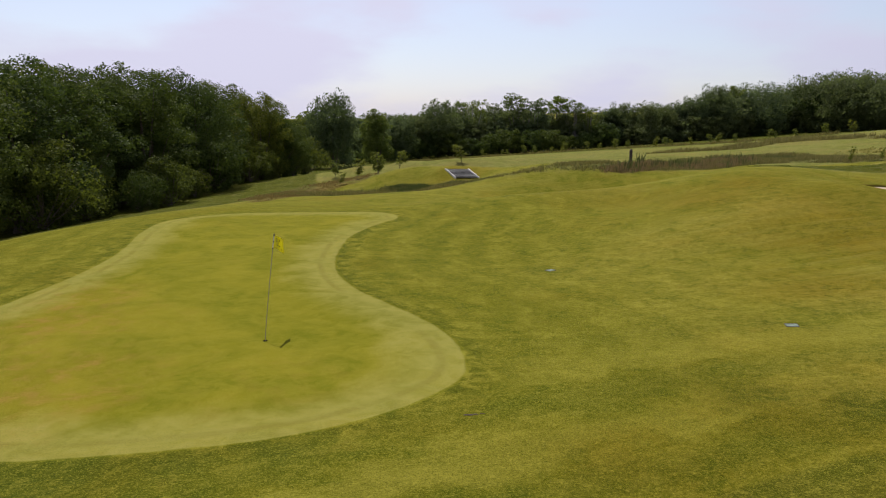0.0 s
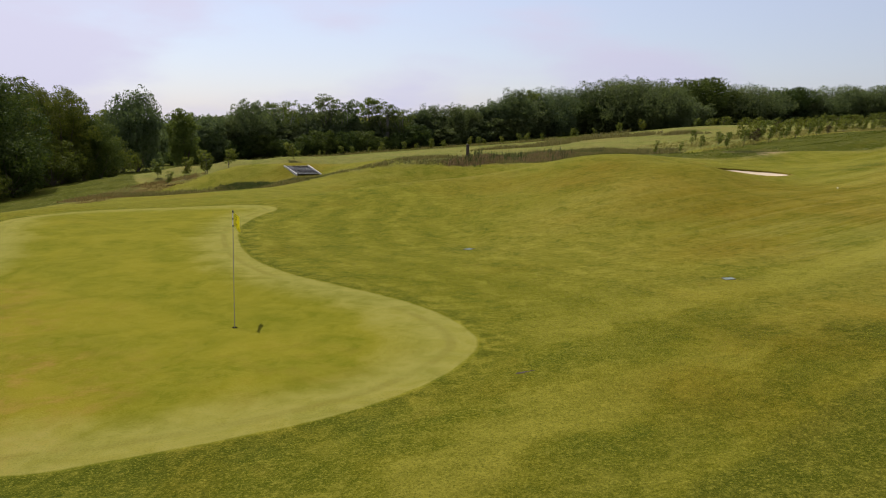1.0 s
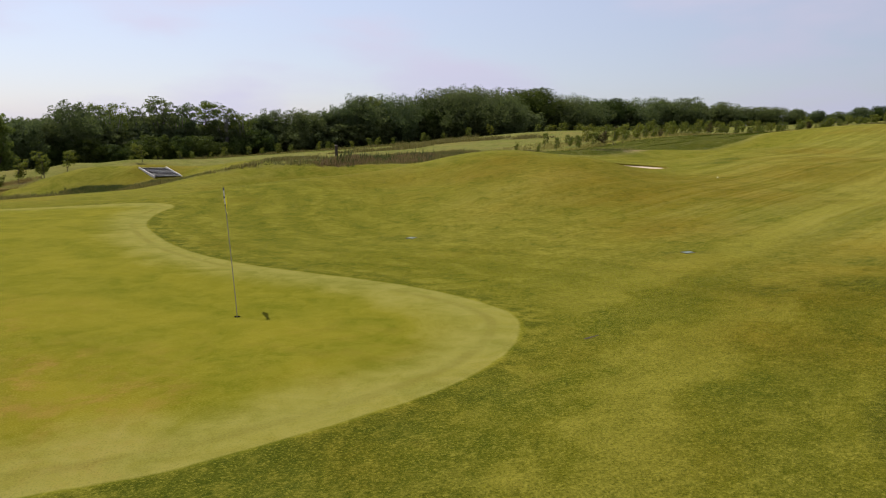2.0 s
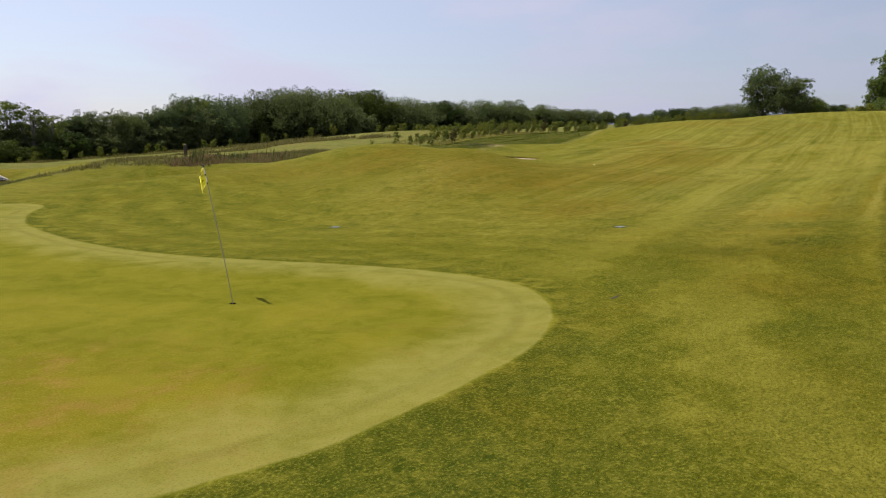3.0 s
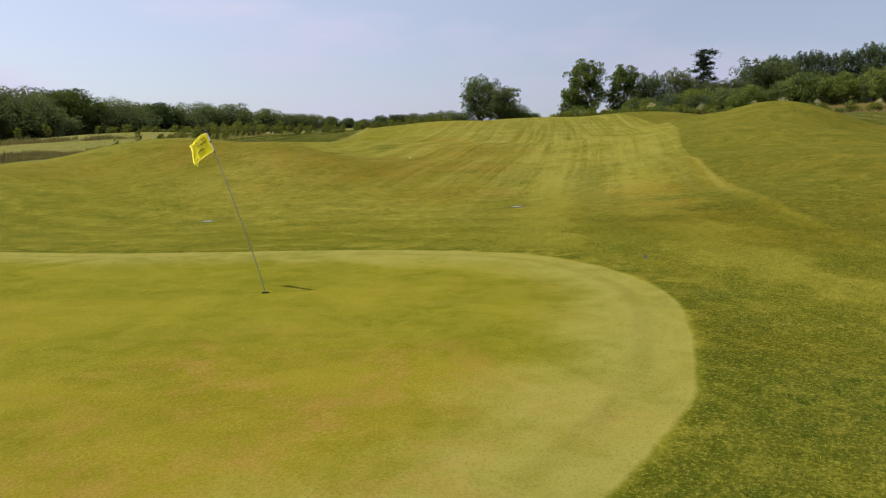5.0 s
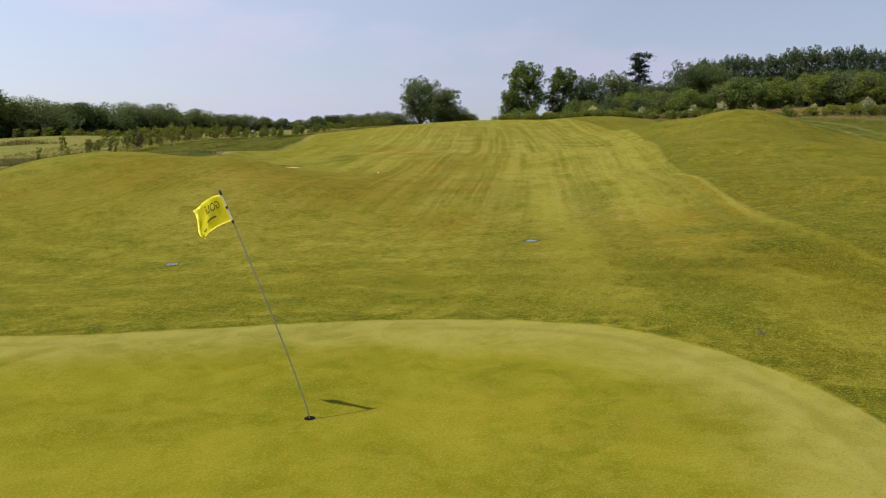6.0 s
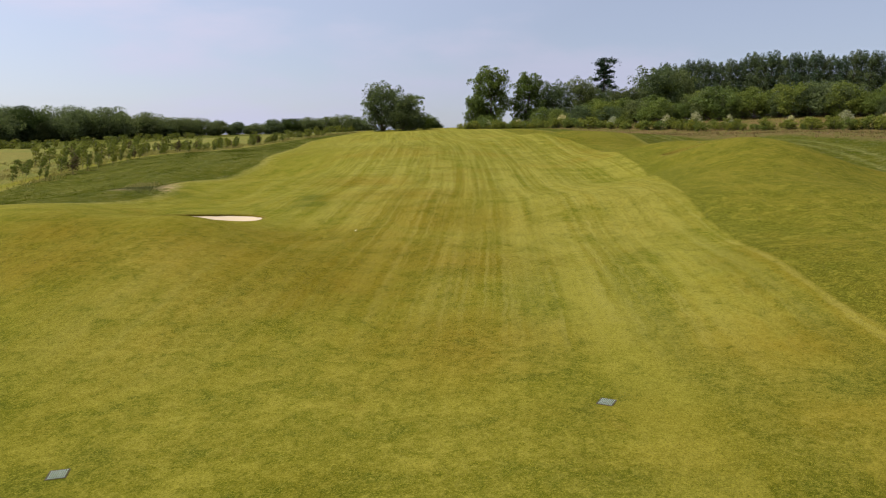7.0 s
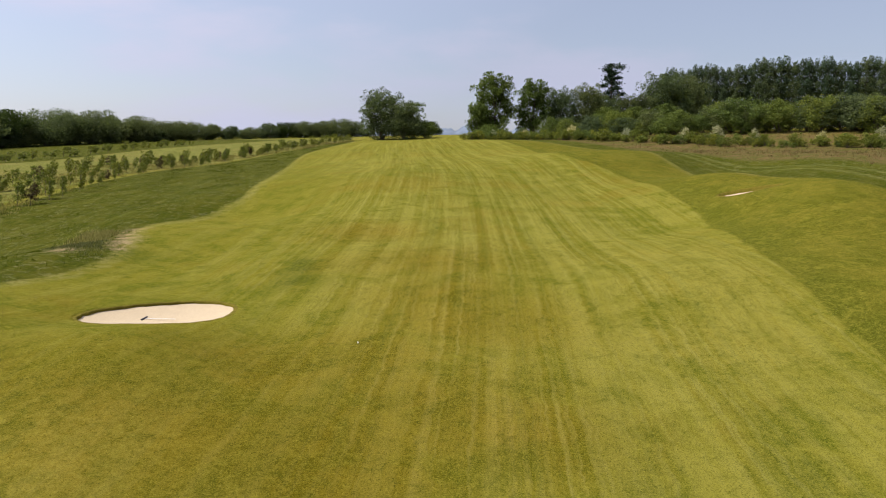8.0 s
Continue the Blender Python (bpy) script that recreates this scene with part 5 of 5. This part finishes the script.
# ---- tee steps, marker post, drains, rake, ball ----
def tee_steps():
    foot, head = Vector((1.8, 43.75, 0)), Vector((0.85, 45.3, 0))
    foot.z, head.z = -0.70, -0.13
    ob = thing("tee_steps", pose(0, 0, 0), "dark timber steps with white side boards on a bank", "steps")
    run = head - foot
    across = Vector((0.995, 0.05, 0.0)).normalized()
    for k in (-1, 1):
        bm = bmesh.new()
        a, b = foot + across * k * 0.92, head + across * k * 0.92
        up = Vector((0, 0, 0.075))
        q = [a - up * 3, b - up * 3, b + up, a + up]
        lower = [bm.verts.new(p - across * 0.02) for p in q]
        upper = [bm.verts.new(p + across * 0.03) for p in q]
        bm.faces.new(lower)
        bm.faces.new(upper[::-1])
        for i in range(4):
            bm.faces.new((lower[i], upper[i], upper[(i + 1) % 4], lower[(i + 1) % 4]))
        bmesh.ops.recalc_face_normals(bm, faces=bm.faces[:])
        part("side_board", bm, WHITE_TIMBER, ob, "white painted board")
    for i in range(7):
        bm = bmesh.new()
        p = foot + run * (i + 0.5) / 7
        turn = Matrix.Translation(p) @ across.to_track_quat("X", "Z").to_matrix().to_4x4()
        add_box(bm, (1.72, 0.19, 0.09), turn, 0.012)
        part("tread", bm, DARK_TIMBER, ob, "dark stained sleeper")
        bm = bmesh.new()
        add_box(bm, (1.72, 0.03, 0.032), turn @ Matrix.Translation((0, -0.10, 0.04)), 0.004)
        part("nosing", bm, WHITE_TIMBER, ob, "worn pale edge")


tee_steps()

post = thing("marker_post", pose(14.7, 45.6, ground_at(14.7, 45.6), 0, 0, 20), "dark weathered timber marker post in long grass", "post")
bm = bmesh.new()
add_box(bm, (0.19, 0.19, 1.4), pose(0, 0, 0.48), 0.02)
part("shaft", bm, POST_TIMBER, post)
bm = bmesh.new()
bmesh.ops.create_cone(bm, cap_ends=True, segments=4, radius1=0.15, radius2=0.05, depth=0.08, matrix=pose(0, 0, 1.215, 0, 0, 45))
part("cap", bm, POST_TIMBER, post)


def drain(x, y, turn):
    n = Vector((ground_at(x - 0.3, y) - ground_at(x + 0.3, y), ground_at(x, y - 0.3) - ground_at(x, y + 0.3), 0.6)).normalized()
    m = Matrix.Translation((x, y, ground_at(x, y) + 0.002)) @ n.to_track_quat("Z", "Y").to_matrix().to_4x4() @ pose(0, 0, 0, 0, 0, turn) @ Matrix.Diagonal((0.75, 0.75, 1, 1))
    ob = thing("drain_grate", m, "square galvanised drain grate sunk in the turf", "drain", "drain grates")
    for k in range(4):
        bm = bmesh.new()
        add_box(bm, (0.33, 0.012, 0.016), pose(0, 0, 0, 0, 0, 90 * k) @ pose(0, 0.159, 0), 0.002)
        part("frame_bar", bm, POST_TIMBER, ob, "dark rusted frame")
    for i in range(8):
        bm = bmesh.new()
        add_box(bm, (0.020, 0.30, 0.010), pose(-0.126 + 0.036 * i, 0, 0.003), 0.002)
        part("slat", bm, GRATE, ob)
    bm = bmesh.new()
    # thin black plate in place of the shaded depth of the drain
    add_box(bm, (0.306, 0.306, 0.006), pose(0, 0, -0.006))
    part("pit", bm, PIT_SHADE, ob, "flat black plate painted as the shade below the slats")


drain(10.4, 1.3, 24)
drain(6.0, 7.6, 50)
for x, y, r in ((10.66, 1.10, 0.15), (10.12, 1.5, 0.14), (10.6, 1.58, 0.10), (6.27, 7.40, 0.16), (5.71, 7.84, 0.15), (6.2, 7.92, 0.09)):
    ring = np.array([(x + r * math.cos(t) * 1.3, y + r * math.sin(t)) for t in np.linspace(0, 6.28, 12, endpoint=False)])
    long_grass("grass_tuft", ring, 480, 0.034, GRASS_REED, "greener uncut grass tuft beside a drain", 0.14, 0.22)


def rake():
    cx, cy = 21.3, 17.75
    z = float(lie(cx, cy)) - 0.245
    ob = thing("bunker_rake", pose(cx, cy, z, 0, 0, -74), "bunker rake with black head and pale handle on sand", "rake")
    bm = bmesh.new()
    add_tube(bm, [(-0.25, 0, 0.045), (0.62, 0, 0.06)], [0.011, 0.010], 8)
    part("handle", bm, WHITE_TIMBER, ob, "pale wooden handle")
    bm = bmesh.new()
    add_box(bm, (0.05, 0.34, 0.05), pose(-0.27, 0, 0.045), 0.008)
    part("head", bm, BLACK, ob, "black plastic head")
    for i in range(7):
        bm = bmesh.new()
        add_tube(bm, [(-0.27, -0.15 + 0.05 * i, 0.03), (-0.28, -0.15 + 0.05 * i, -0.03)], [0.01, 0.004], 5)
        part("tine", bm, BLACK, ob)


rake()
bm = bmesh.new()
bmesh.ops.create_icosphere(bm, subdivisions=3, radius=0.0214)
for v in bm.verts:
    v.co *= 1 - 0.02 * abs(noise.noise(v.co * 300))
ball = tagged(part("golf_ball", bm, WHITE_TIMBER), "small white golf ball lying on the fairway", "golf ball")
ball.location = (21.4, 11.5, ground_at(21.4, 11.5) + 0.03)

# ---- hills far off ----
bm = bmesh.new()
last = None
for i in range(61):
    a = radians(13 + 16 * i / 60)
    x, y = 2300 * math.cos(a), 2300 * math.sin(a)
    top = (50 + 10 * math.sin(i * 0.33 + 1.0) + 7 * math.sin(i * 0.9) + 3 * math.sin(i * 2.3)) * min(1, i / 8, (60 - i) / 8)
    col = [bm.verts.new((x * k, y * k, z)) for k, z in ((0.86, -40), (0.93, top * 0.5), (1.0, top), (1.12, -40))]
    if last:
        for p in range(3):
            bm.faces.new((last[p], col[p], col[p + 1], last[p + 1])).smooth = True
    last = col
tagged(part("backdrop", bm, HAZE_HILL), "hazy blue hills on the horizon", "hills", kind="structure")


# ---- scrape in the turf ----
scrape_rng = np.random.default_rng(3)
for k in range(3):
    cx, cy = 4.13 + 0.10 * k, -3.56 + 0.03 * k
    bm = bmesh.new()
    ring = []
    for i in range(9):
        t = 2 * math.pi * i / 9
        r = (0.060 - 0.014 * k) * scrape_rng.uniform(0.6, 1.2)
        x, y = cx + 1.5 * r * math.cos(t), cy + 0.5 * r * math.sin(t)
        ring.append(bm.verts.new((x, y, ground_at(x, y) + 0.004)))
    mid = bm.verts.new((cx, cy, ground_at(cx, cy) + 0.008))
    for i in range(9):
        bm.faces.new((ring[i], ring[(i + 1) % 9], mid))
    tagged(part("turf_scrape", bm, SOIL), "dark scrape of bare soil in the turf", "soil patch", "turf scrapes")
